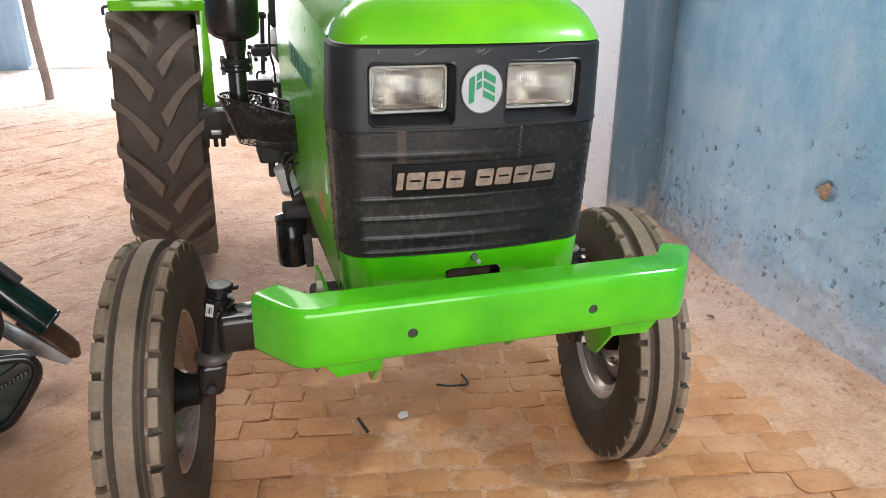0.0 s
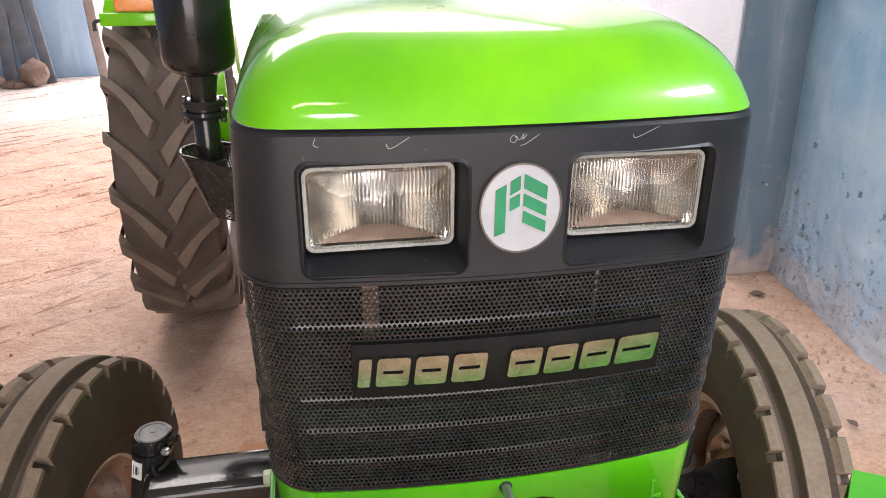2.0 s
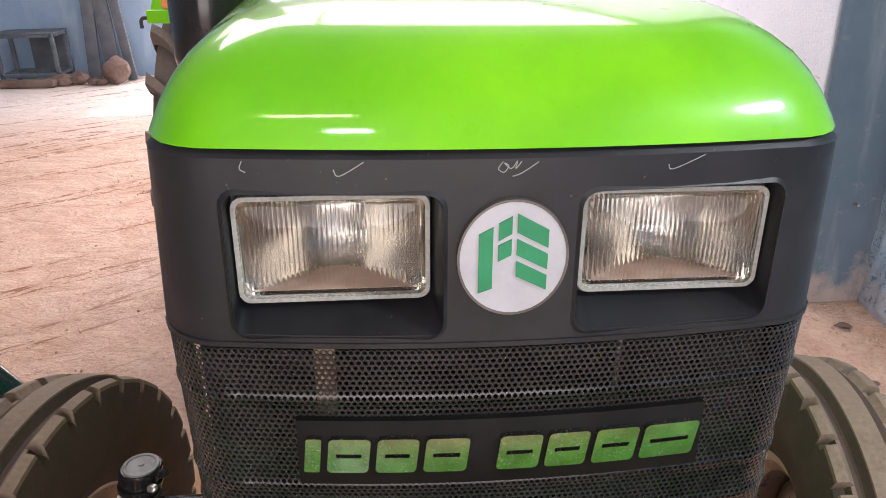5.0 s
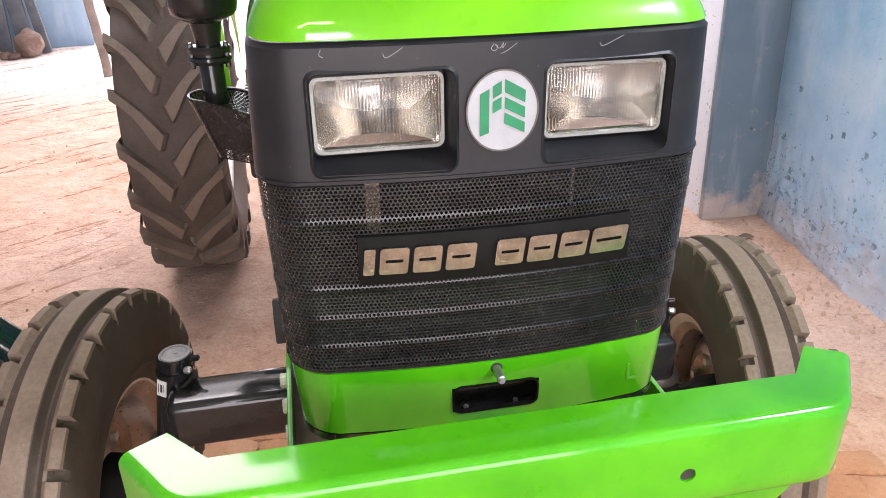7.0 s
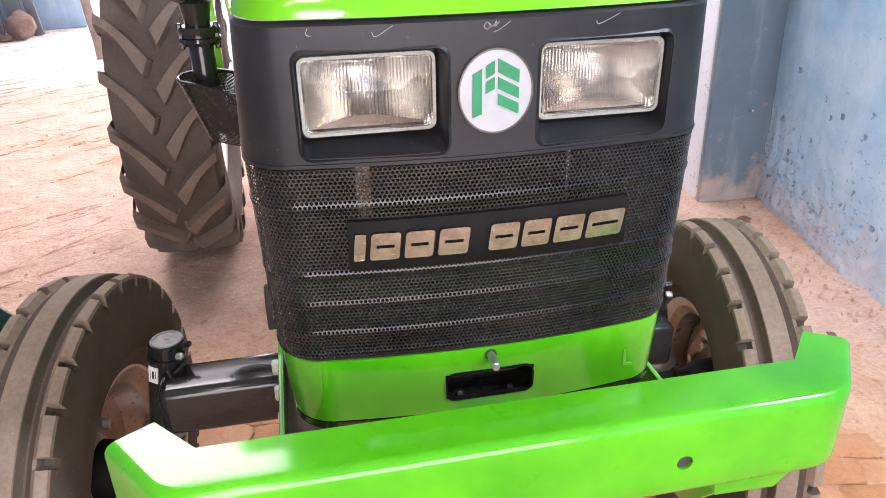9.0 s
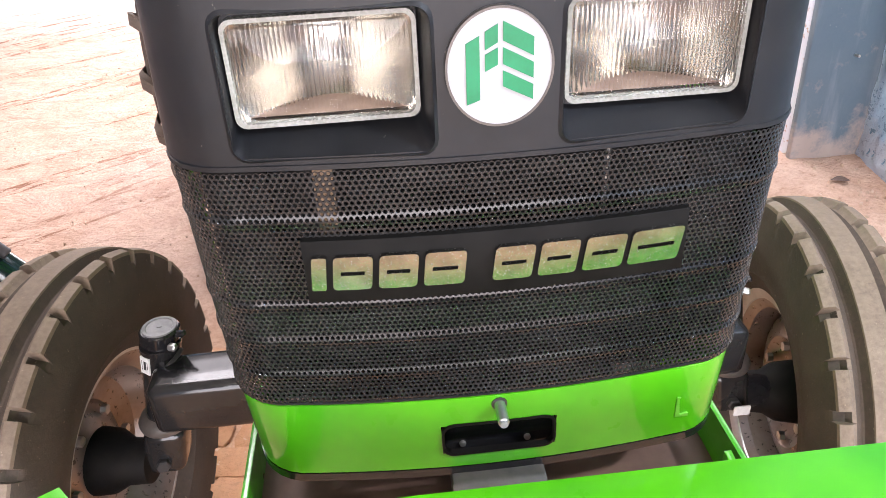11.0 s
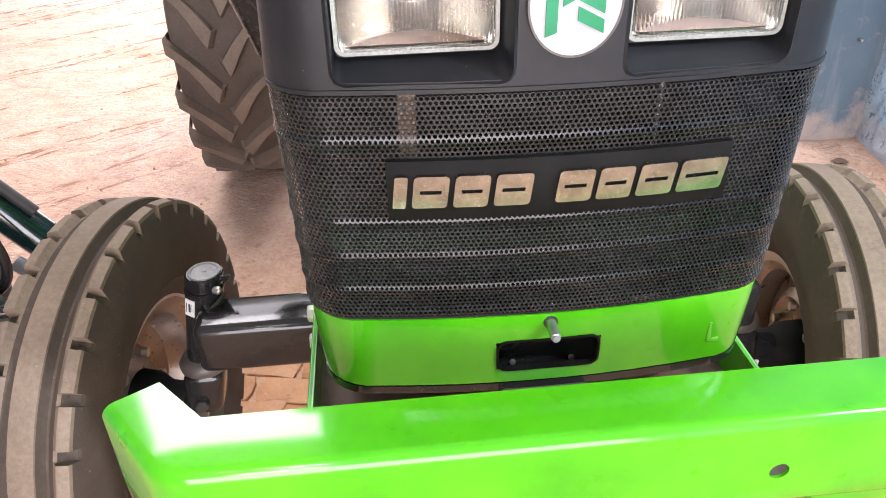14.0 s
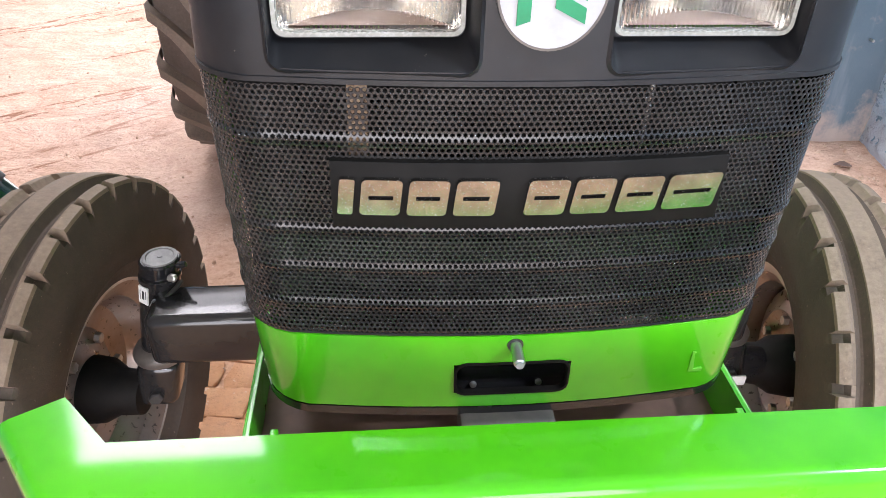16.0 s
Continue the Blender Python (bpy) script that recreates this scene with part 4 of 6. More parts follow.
# name plate with plain blocks
PX = [-0.1645, -0.162, -0.12, -0.08, -0.04, 0.0, 0.04, 0.08, 0.12, 0.162, 0.1645]
rows = []
for z, dy in ((1.0665, 0.004), (1.0665, -0.0062), (1.068, -0.0072), (1.126, -0.0072), (1.1275, -0.0062), (1.1275, 0.004)):
    rows.append([(PX[0], bow(PX[0]) + 0.004, z)] + [(x, bow(x) + dy, z) for x in PX] + [(PX[-1], bow(PX[-1]) + 0.004, z)])
plate = part("name_plate", loft(rows), PLATE_BLACK, tractor, "black name plate with raised silver blocks")
for x0, x1 in ((-0.159, -0.1465), (-0.141, -0.108), (-0.1025, -0.070), (-0.0645, -0.030), (-0.006, 0.028), (0.033, 0.0665), (0.072, 0.1075), (0.1125, 0.159)):
    z0, z1 = 1.0805, 1.1145
    if x1 - x0 < 0.02:
        bm = prism(rounded(x0, x1, z0, z1, 0.002), -0.0115, -0.006, 'Y')
    else:
        bm = ring_plate(rounded(x0, x1, z0, z1, 0.004), rounded(x0 + 0.0065, x1 - 0.0065, 1.0957, 1.0996, 0.0008), -0.0115, -0.006)
    for v in bm.verts:
        v.co.x += 0.10 * (v.co.z - 1.0975)
        v.co.y += bow(v.co.x) + 0.0005 - 0.08 * (v.co.z - 1.0975)
    part("block", bm, CHROME, plate, "raised silver block")

# green lower nose with a slot, a pin and two screws
LX = [-0.187, -0.15, -0.10, -0.056, -0.02, 0.02, 0.056, 0.10, 0.15, 0.187]
LZ = [0.846, 0.849, 0.868, 0.905, 0.9405, 0.9435]


def make_lower():
    rings = []
    for z in LZ:
        d = 0.004 if z in (LZ[0], LZ[-1]) else 0.0
        w = half_width(z) - d + 0.001
        k = (w - 0.06) / 0.187
        rings.append([(x, y, z) for x, y in nose_line(w, 0.125, 0.06, [x * k for x in LX], 7, d)])
    return loft(rings, lambda j, i: 0.86 < (rings[j][0][2] + rings[j + 1][0][2]) / 2 < 0.91 and abs((rings[j][i][0] + rings[j][i + 1][0]) / 2) < 0.056 and rings[j][i][1] < 0.02)


lower = part("lower_nose", make_lower(), STEEL_GREEN, tractor, "bright green lower nose panel", 45)
# The dark gap under the nose is added as a black strip.
lip = [[(x, y, z) for x, y in nose_line(half_width(0.846) + o, 0.125, 0.06, None, 7, 0.002 - o)] for z, o in ((0.836, -0.004), (0.8365, 0.0015), (0.8465, 0.0015), (0.847, -0.004))]
part("nose_lip", loft(lip), BLACK_GLOSS, lower, "black strip filling the dark gap under the nose panel")
part("slot_rim", ring_plate(rounded(-0.0575, 0.0575, 0.8655, 0.9075, 0.012), rounded(-0.0550, 0.0550, 0.8680, 0.9050, 0.010), -0.001, 0.006), PLATE_BLACK, lower, "black edged slot in the nose")
part("slot_plate", box((-0.062, 0.022, 0.845), (0.062, 0.026, 0.915), 0), BLACK_GLOSS, lower, "dark catch plate in the slot")
for x in (-0.035, 0.033):
    part("screw", lathe([(0.001, 0.0), (0.0032, 0.0006), (0.0036, 0.002), (0.0036, 0.004)], 10, 'Y', Matrix.Translation((x, 0.0185, 0.859))), STEEL, lower)
pin = part("catch_pin", rod((0.0, 0.02, 0.9305), (0.0, -0.027, 0.9280), 0.0056), STEEL, tractor, "short zinc bonnet catch pin")
part("pin_collar", lathe([(0.0056, -0.0022), (0.0078, -0.0018), (0.0080, 0.0), (0.0056, 0.002)], 20, 'Y', Matrix.Translation((0.0, 0.001, 0.9293))), BLACK_DULL, pin, "dark ring round the pin")
part("pin_face", lathe([(0.0008, -0.0282), (0.0040, -0.0280), (0.0042, -0.0262), (0.0008, -0.0262)], 16, 'Y', Matrix.Translation((0.0, 0.0, 0.9280))), FOOTBOARD, pin, "bright cut end of the pin")
part("scuff", prism([(0.186, 0.874), (0.200, 0.874), (0.200, 0.878), (0.191, 0.877), (0.1885, 0.898), (0.190, 0.900), (0.186, 0.901)], bow(0.19) - 0.0015, bow(0.19) + 0.01, 'Y'), SCUFF, lower, "pale scuff in the paint")


# front bumper: a folded channel with winged ends and two holes
BZ0, BZ1 = 0.831, 0.943
HX, HZ, HR, HQ = 0.1755, 0.878, 0.0095, 0.020


def bumper_stations():
    """Front line and back edge of the top flange, from one wing tip to the other."""
    half = []
    tip, bend = Vector((0.440, -0.088)), Vector((0.372, -0.180))
    d = (tip - bend).normalized()
    r = 0.030
    for k in range(7):                          # rounded bend
        t = k / 6
        p0, p1, p2 = Vector((bend.x - r, bend.y)), bend, bend + d * r
        p = (1 - t) ** 2 * p0 + 2 * t * (1 - t) * p1 + t * t * p2
        q = Vector((0.345 - 0.018 * (1 - t) if t < 0.5 else 0.345 + 0.012 * (t - 0.5) * 2, -0.111 if t <= 0.5 else -0.111 + 0.0133 * (t - 0.5) * 2))
        half.append((p, q))
    half.append((tip - d * 0.01, Vector((0.387, -0.0645))))
    half.append((tip, Vector((0.392, -0.059))))
    flat = [HX + HQ, HX - HQ, 0.06, -0.06, -HX + HQ, -HX - HQ]
    left = [(Vector((-p.x, p.y)), Vector((-q.x, q.y))) for p, q in reversed(half)]
    return left + [(Vector((x, -0.180)), Vector((x, -0.111))) for x in reversed(flat)] + half


def make_bumper():
    st = bumper_stations()
    R = 0.013
    rows = [[] for _ in range(14)]
    for i, (p, q) in enumerate(st):
        n = (q - p).normalized()
        line = [(q, BZ1 - 0.006), (q, BZ1), (p + n * R, BZ1)]
        line += [(p + n * R * (1 - math.sin(a)), BZ1 - R * (1 - math.cos(a))) for a in (radians(22.5 * k) for k in range(1, 5))]
        line += [(p, HZ + HQ), (p, HZ - HQ), (p, BZ0 + 0.008), (p + n * 0.003, BZ0 + 0.002), (p + n * 0.010, BZ0), (p + n * 0.06, BZ0), (p + n * 0.06, BZ0 + 0.006)]
        for row, (xy, z) in zip(rows, line):
            row.append((xy.x, xy.y, z))
    zs = [r[0][2] for r in rows]

    def hole_cell(j, i):
        x = (st[i][0].x + st[i + 1][0].x) / 2
        return abs(abs(x) - HX) < 0.002 and abs((zs[j] + zs[j + 1]) / 2 - HZ) < 0.002
    bm = loft(rows, hole_cell)
    for sx in (-1, 1):
        sq, ci = [], []
        for k in range(32):
            a = 2 * math.pi * k / 32
            m = max(abs(math.cos(a)), abs(math.sin(a)))
            sq.append((sx * HX + HQ * math.cos(a) / m, HZ + HQ * math.sin(a) / m))
            ci.append((sx * HX + HR * math.cos(a), HZ + HR * math.sin(a)))
        ring_plate(sq, ci, -0.180, -0.172, bm)
        tip = [rows[j][0 if sx < 0 else -1] for j in range(13)]
        bm.faces.new([bm.verts.new(p) for p in tip])
    return bm


bumper = part("bumper", make_bumper(), STEEL_GREEN, tractor, "bright green folded steel front bumper with two holes", 50)
for sx in (-1, 1):
    part("lower_tab", prism([(sx * 0.335, BZ0 + 0.004), (sx * 0.225, BZ0 + 0.004), (sx * 0.230, 0.806), (sx * 0.308, 0.803)], -0.168, -0.160, 'Y', 0.001), STEEL_GREEN, bumper)
    part("gusset", prism([(-0.165, BZ0 + 0.004), (-0.165, 0.806), (-0.115, 0.752 if sx < 0 else 0.738), (-0.085, 0.748 if sx < 0 else 0.732), (-0.02, 0.80), (-0.02, BZ0 + 0.02)], sx * 0.229, sx * 0.237, 'X', 0.001), STEEL_GREEN, bumper)
for sx in (-1, 1):
    part("hole_plug", lathe([(0.001, -0.1765), (0.009, -0.1768), (0.0098, -0.175), (0.0098, -0.168), (0.001, -0.168)], 24, 'Y', Matrix.Translation((sx * HX, 0, HZ))), STRAP, bumper, "dark rubber plug in the bumper hole")
part("inner_shade", box((-0.33, -0.140, BZ0 + 0.006), (0.33, -0.133, BZ1 - 0.008), 0.001), STEEL_GREEN, bumper, "green back web of the bumper")

# side plates, tray and flap between bumper and axle
for sx in (-1, 1):
    part("bonnet_clip", prism([(0.350, 0.785), (0.372, 0.790), (0.398, 0.850), (0.375, 0.858), (0.352, 0.83)], sx * 0.272, sx * 0.290, 'X', 0.003), BLACK_DULL, tractor, "black rubber bonnet clip")
    bm = prism([(-0.118, 0.845), (-0.06, 0.808), (0.24, 0.806), (0.33, 0.80), (0.34, 0.62), (0.62, 0.595), (0.62, 0.45), (0.42, 0.45), (0.24, 0.60), (0.10, 0.70), (0.0, 0.76), (-0.118, 0.80)], sx * 0.266, sx * 0.273, 'X', 0.001)
    side = part("side_plate", bm, STEEL_GREEN, tractor, "green chassis side plate")
    for y, z in ((0.235, 0.790), (0.220, 0.752), (0.215, 0.705), (0.30, 0.655)):
        part("bolt", lathe([(0.0115, 0.0), (0.0118, 0.009), (0.010, 0.011), (0.002, 0.0115)], 6, 'X', Matrix.Translation((sx * 0.273, y, z)) @ Matrix.Diagonal((sx, 1, 1, 1))), ZINC_BOLT, side, "dusty zinc bolt head")
part("tray", box((-0.275, 0.0, 0.742), (0.275, 0.30, 0.748), 0), TRAY_BROWN, tractor, "brown dusty chassis tray")
part("rubber_flap", prism([(0.022, 0.838), (-0.012, 0.838), (-0.030, 0.826), (-0.100, 0.800), (-0.100, 0.790), (-0.020, 0.800), (0.022, 0.810)], -0.050, 0.047, 'X', 0.003), FLAP, tractor, "dark dusty tow bracket")
part("tow_bracket_base", box((-0.045, -0.04, 0.747), (0.045, 0.02, 0.808), 0.002), TRAY_BROWN, tractor)


# front axle
def tyre_profile(R, W, rim):
    """Half section of a tyre: (offset from its middle, radius)."""
    h = W / 2
    return [(h * 0.62, rim - 0.012), (h * 0.78, rim + 0.004), (h * 0.96, rim + (R - rim) * 0.30), (h * 1.0, rim + (R - rim) * 0.52), (h * 0.965, rim + (R - rim) * 0.72), (h * 0.86, R - 0.030)]


def make_front_tyre(R=0.400, W=0.156, rim=0.222, blocks=30):
    """Ribbed steering tyre: a middle rib, two wide hollow grooves, and shoulder ribs cut into blocks."""
    h = W / 2
    side = [(h * 0.66, rim - 0.012), (h * 0.80, rim + 0.004), (h * 0.90, rim + 0.022), (h * 0.935, rim + 0.024), (h * 0.955, rim + 0.044), (h * 0.965, rim + 0.0455), (h, rim + 0.082), (h * 0.985, rim + 0.112), (h * 0.945, rim + 0.132)]
    # section across the tread: offset (fraction of half width), depth below R on a block, depth in a notch
    tread = [(0.930, 0.026, 0.036), (0.905, 0.013, 0.032), (0.885, 0.0065, 0.029), (0.760, 0.0036, 0.0255), (0.690, 0.0024, 0.0240), (0.650, 0.0034, 0.0200), (0.600, 0.0085, 0.0150), (0.520, 0.0145, 0.0145), (0.440, 0.0195, 0.0195), (0.380, 0.0225, 0.0225),
             (0.330, 0.0220, 0.0220), (0.285, 0.0150, 0.0150), (0.262, 0.004, 0.004), (0.250, 0.0008, 0.0008), (0.12, 0.0, 0.0), (0.0, 0.0, 0.0)]
    half = [(w, r, r, 0) for w, r in side] + [(f * h, R - d, R - e, 1) for f, d, e in tread]
    sect = half + [(-w, r, r2, m) for w, r, r2, m in reversed(half[:-1])]
    steps = (0.0, 0.14, 0.265, 0.28, 0.38, 0.485, 0.5, 0.64, 0.765, 0.78, 0.88, 0.985)
    n, per = len(sect), len(steps)
    seg = blocks * per
    verts, faces, mat = [], [], []
    for i in range(seg):
        k = i % per
        a = 2 * math.pi * (i // per + steps[k]) / blocks
        for w, r, r2, m in sect:
            cut = m and abs(w) > 0.58 * h and (9 <= k if w > 0 else 3 <= k <= 5)      # the two shoulders are staggered
            rr = r2 if cut else r
            verts.append((w, rr * math.cos(a), rr * math.sin(a)))
    for i in range(seg):
        j = (i + 1) % seg
        for k in range(n - 1):
            faces.append((i * n + k, i * n + k + 1, j * n + k + 1, j * n + k))
            w = (sect[k][0] + sect[k + 1][0]) / 2
            notch = abs(w) > 0.58 * h and (i % per >= 9 if w > 0 else 3 <= i % per <= 4)
            mat.append(2 if notch and sect[k][3] else 1 if abs(w) > h * 0.90 or sect[k][1] < rim + 0.1 else (2 if 0.262 < abs(w) / h < 0.54 else 0))
    return from_data("front_tyre", verts, faces, [TREAD, SIDEWALL, GROOVE_SHADE], 32, mat)


def make_rim(r, w, dish):
    """A pressed disc wheel; +x is its outside."""
    prof = [(r + 0.012, -w), (r + 0.014, -w + 0.006), (r - 0.002, -w + 0.014), (r - 0.022, -w * 0.55), (r - 0.024, w * 0.55), (r - 0.002, w - 0.014), (r + 0.014, w - 0.006), (r + 0.012, w), (r - 0.004, w - 0.004),
            (r - 0.030, w * 0.5), (r - 0.032, dish + 0.03), (r - 0.05, dish), (r * 0.55, dish - 0.015), (r * 0.4, dish + 0.01), (0.055, dish + 0.012),
            (0.055, dish), (r * 0.4, dish - 0.004), (r * 0.55, dish - 0.027), (r - 0.05, dish - 0.012), (r - 0.034, dish + 0.01), (r - 0.034, -w * 0.5), (r - 0.008, -w + 0.008)]
    return lathe(prof, 64, 'X', None, None, True)


FT = make_front_tyre()


def front_wheel(x, y, z, steer, sx, size):
    tyre = new("front_wheel", FT)
    tyre.parent = tractor
    tyre.matrix_local = pose(x, y, z, 0, 0, steer) @ pose(0, 0, 0, 7 * sx, 0, 0) @ Matrix.Diagonal((1, size, size, 1))
    tagged(tyre, "dusty ribbed front tyre on a silver rim")
    rim = part("rim", make_rim(0.206, 0.054, 0.02 * sx), RIM_DISC, tyre, "dusty silver steel disc wheel", 35)
    flange = lathe([(0.186, -0.026), (0.192, -0.044), (0.2065, -0.0525), (0.2225, -0.0535), (0.2245, -0.050), (0.221, -0.042), (0.196, -0.040), (0.190, -0.024)], 64, 'X', None, None, True)
    part("rim_flange", flange, RIM_PAINT, tyre, "silver painted rim edge")
    flange = lathe([(0.2065, 0.0525), (0.2225, 0.0535), (0.2245, 0.050), (0.221, 0.042), (0.206, 0.044)], 64, 'X', None, None, True)
    part("rim_flange", flange, RIM_PAINT, tyre, "silver painted rim edge")
    hub = lathe([(0.02, -0.095 * sx), (0.040, -0.092 * sx), (0.044, -0.05 * sx), (0.060, -0.025 * sx), (0.066, 0.03 * sx), (0.045, 0.05 * sx), (0.02, 0.06 * sx)], 28, 'X')
    part("hub", hub, HUB_BLACK, tyre, "black painted wheel hub")
    for k in range(6):
        a = radians(60 * k)
        part("wheel_nut", lathe([(0.003, 0.0), (0.010, 0.001), (0.010, 0.012), (0.003, 0.014)], 6, 'X', Matrix.Translation((-0.012, 0.095 * math.cos(a), 0.095 * math.sin(a)))), STEEL, tyre)
    return tyre


STEER = -9.0
KX, KY = 0.492, 0.520
for sx in (-1, 1):
    front_wheel(-0.656 if sx < 0 else 0.668, 0.515, 0.399 if sx < 0 else 0.389, STEER, sx, 1.0 if sx < 0 else 0.975)
    arm = part("axle_beam", box((min(sx * 0.27, sx * 0.507), 0.412, 0.540), (max(sx * 0.27, sx * 0.507), 0.512, 0.640), 0.017, 4), BLACK_GLOSS, tractor, "black box section front axle beam")
    king = part("king_pin", lathe([(0.028, 0.500), (0.034, 0.504), (0.034, 0.655), (0.030, 0.657), (0.030, 0.664), (0.034, 0.666), (0.034, 0.684), (0.031, 0.687)], 28, 'Z', Matrix.Translation((sx * KX, KY, 0))), BLACK_GLOSS, tractor, "black king pin housing")
    part("cap", lathe([(0.002, 0.6905), (0.004, 0.6905), (0.0045, 0.6890), (0.022, 0.6890), (0.0235, 0.6905), (0.0285, 0.6900), (0.0295, 0.685), (0.0295, 0.680)], 28, 'Z', Matrix.Translation((sx * KX, KY, 0))), CAP_GREY, king, "pale worn steel cap")
    part("collar", lathe([(0.032, 0.648), (0.0355, 0.650), (0.0355, 0.657), (0.032, 0.659)], 28, 'Z', Matrix.Translation((sx * KX, KY, 0))), BLACK_GLOSS, king)
    part("weld_bead", tube([(sx * (KX - 0.030), 0.512, 0.643), (sx * (KX - 0.022), 0.49, 0.641), (sx * (KX - 0.008), 0.470, 0.634), (sx * (KX + 0.004), 0.452, 0.61), (sx * (KX + 0.006), 0.445, 0.56)], 0.004, 8), BLACK_DULL, arm)
    part("grease_nipple", rod((sx * KX + 0.028, KY - 0.01, 0.678), (sx * KX + 0.046, KY - 0.016, 0.682), 0.006), BLACK_GLOSS, king)
    part("clamp_bolt", rod((sx * KX + 0.02, KY - 0.030, 0.668), (sx * KX + 0.034, KY - 0.036, 0.668), 0.007, 6), STEEL, king)
    ax, az = (-38, 0.630) if sx < 0 else (-8, 0.580)                  # the label sits on the round of the pin
    round_pin = Matrix.Translation((sx * KX, KY, az)) @ Matrix.Rotation(radians(ax), 4, 'Z')
    for nm, lo, hi, mat in (("label_tag", (-0.011, -0.0352, -0.017), (0.011, -0.0325, 0.017), LABEL_WHITE), ("print_mark", (-0.002, -0.0357, -0.008), (0.003, -0.0348, 0.009), PRINT),
                            ("print_bar", (-0.0075, -0.0357, -0.010), (-0.0062, -0.0348, 0.010), PRINT), ("print_bar", (0.0062, -0.0357, -0.006), (0.0072, -0.0348, 0.010), PRINT)):
        bm = box(lo, hi, 0)
        bm.transform(round_pin)
        part(nm, bm, mat, king, "small white part label" if mat is LABEL_WHITE else "")
    yoke = part("stub_axle", box((sx * KX - 0.038, KY - 0.04, 0.378), (sx * KX + 0.038, KY + 0.04, 0.478), 0.018, 4), BLACK_GLOSS, tractor, "black stub axle yoke")
    part("spindle", rod((sx * KX, KY, 0.399), (sx * 0.60, KY - 0.005, 0.399), 0.034), BLACK_GLOSS, yoke)
    part("washer", lathe([(0.030, 0.474), (0.046, 0.478), (0.049, 0.488), (0.044, 0.500), (0.034, 0.506)], 24, 'Z', Matrix.Translation((sx * KX, KY, 0))), FLAP, yoke, "worn grey thrust washer")
    part("castle_nut", rod((sx * KX, KY - 0.03, 0.41), (sx * KX, KY - 0.052, 0.41), 0.014, 6), BLACK_DULL, yoke)
    part("steering_arm", tube([(sx * KX, KY + 0.03, 0.40), (sx * (KX - 0.03), KY + 0.12, 0.40), (sx * (KX - 0.06), KY + 0.17, 0.40)], 0.015), BLACK_GLOSS, yoke)
    for ob in [king] + list(king.children) + [yoke] + list(yoke.children):          # the pin leans outwards at its foot
        ob.data.transform(Matrix(((1, 0, -sx * 0.17, sx * 0.17 * 0.685), (0, 1, 0, 0), (0, 0, 1, 0), (0, 0, 0, 1))))
    if sx > 0:
        part("hub_label", prism(rounded(sx * 0.545 - 0.016, sx * 0.545 + 0.016, 0.40, 0.422, 0.002), KY - 0.066, KY - 0.063, 'Y'), LABEL_WHITE, yoke, "small white part label")
part("tie_rod", rod((-0.43, KY + 0.17, 0.40), (0.43, KY + 0.17, 0.40), 0.013), BLACK_GLOSS, tractor, "black steering tie rod")
part("axle_pivot", box((-0.262, 0.39, 0.50), (0.262, KY + 0.05, 0.645), 0.015), BLACK_DULL, tractor, "black axle pivot carrier")

# engine, gearbox and rear axle
block = part("engine_block", box((-0.17, 0.30, 0.56), (0.17, 1.20, 1.02), 0.03, 3), BLACK_DULL, tractor, "dull black engine block")
part("gearbox", box((-0.19, 1.20, 0.50), (0.19, 2.30, 0.92), 0.04, 3), BLACK_DULL, tractor, "dull black gearbox casing")
part("sump", box((-0.13, 0.62, 0.46), (0.13, 1.18, 0.57), 0.03, 3), BLACK_DULL, block)
part("rear_axle", rod((-0.60, 2.50, 0.665), (0.60, 2.50, 0.665), 0.085, 24), BLACK_DULL, tractor, "black rear axle casing")
part("differential", lathe([(0.10, -0.2), (0.2, -0.15), (0.22, 0.0), (0.2, 0.15), (0.10, 0.2)], 24, 'X', Matrix.Translation((0, 2.45, 0.68))), BLACK_DULL, tractor)

# filters and pipes on the near flank of the engine
filt = part("oil_filter", lathe([(0.015, 0.50), (0.045, 0.505), (0.048, 0.53), (0.048, 0.635), (0.045, 0.640), (0.050, 0.644), (0.050, 0.658), (0.030, 0.662)], 24, 'Z', Matrix.Translation((-0.262, 0.930, 0.045))), BLACK_GLOSS, tractor, "black oil filter bowl")
part("filter_head", box((-0.285, 0.90, 0.70), (-0.17, 0.97, 0.745), 0.01, 3), BLACK_DULL, filt)
part("sediment_bowl", rod((-0.245, 1.00, 0.760), (-0.275, 0.985, 0.850), 0.029, 20), LABEL_WHITE, filt, "pale metal sediment bowl")
part("bowl_band", rod((-0.2475, 0.9985, 0.766), (-0.252, 0.9965, 0.780), 0.032, 20), STEEL, filt)
for k in range(4):
    part("fuel_pipe", tube([(-0.18, 0.80 + 0.05 * k, 0.92), (-0.245 - 0.01 * k, 0.84 + 0.05 * k, 0.90), (-0.265, 0.92 + 0.02 * k, 0.84), (-0.25, 0.96, 0.76)], 0.005, 8), BLACK_DULL, block)
for k in range(5):
    part("injector_pump_stud", rod((-0.30 + 0.03 * k, 1.05, 0.86), (-0.30 + 0.03 * k, 1.05, 0.80 - 0.01 * (k % 2)), 0.011), BLACK_DULL, block)
part("injector_pump", box((-0.34, 1.00, 0.855), (-0.18, 1.14, 0.915), 0.012, 3), BLACK_DULL, block)

# exhaust silencer with a perforated guard round its elbow
EX, EY = -0.388, 0.935
muff = part("silencer", lathe([(0.023, 1.190), (0.026, 1.192), (0.033, 1.238), (0.056, 1.248), (0.068, 1.258), (0.0715, 1.275), (0.0715, 1.95), (0.06, 1.97), (0.03, 1.98)], 36, 'Z', Matrix.Translation((EX, EY, 0))), BLACK_GLOSS, tractor, "black upright exhaust silencer")
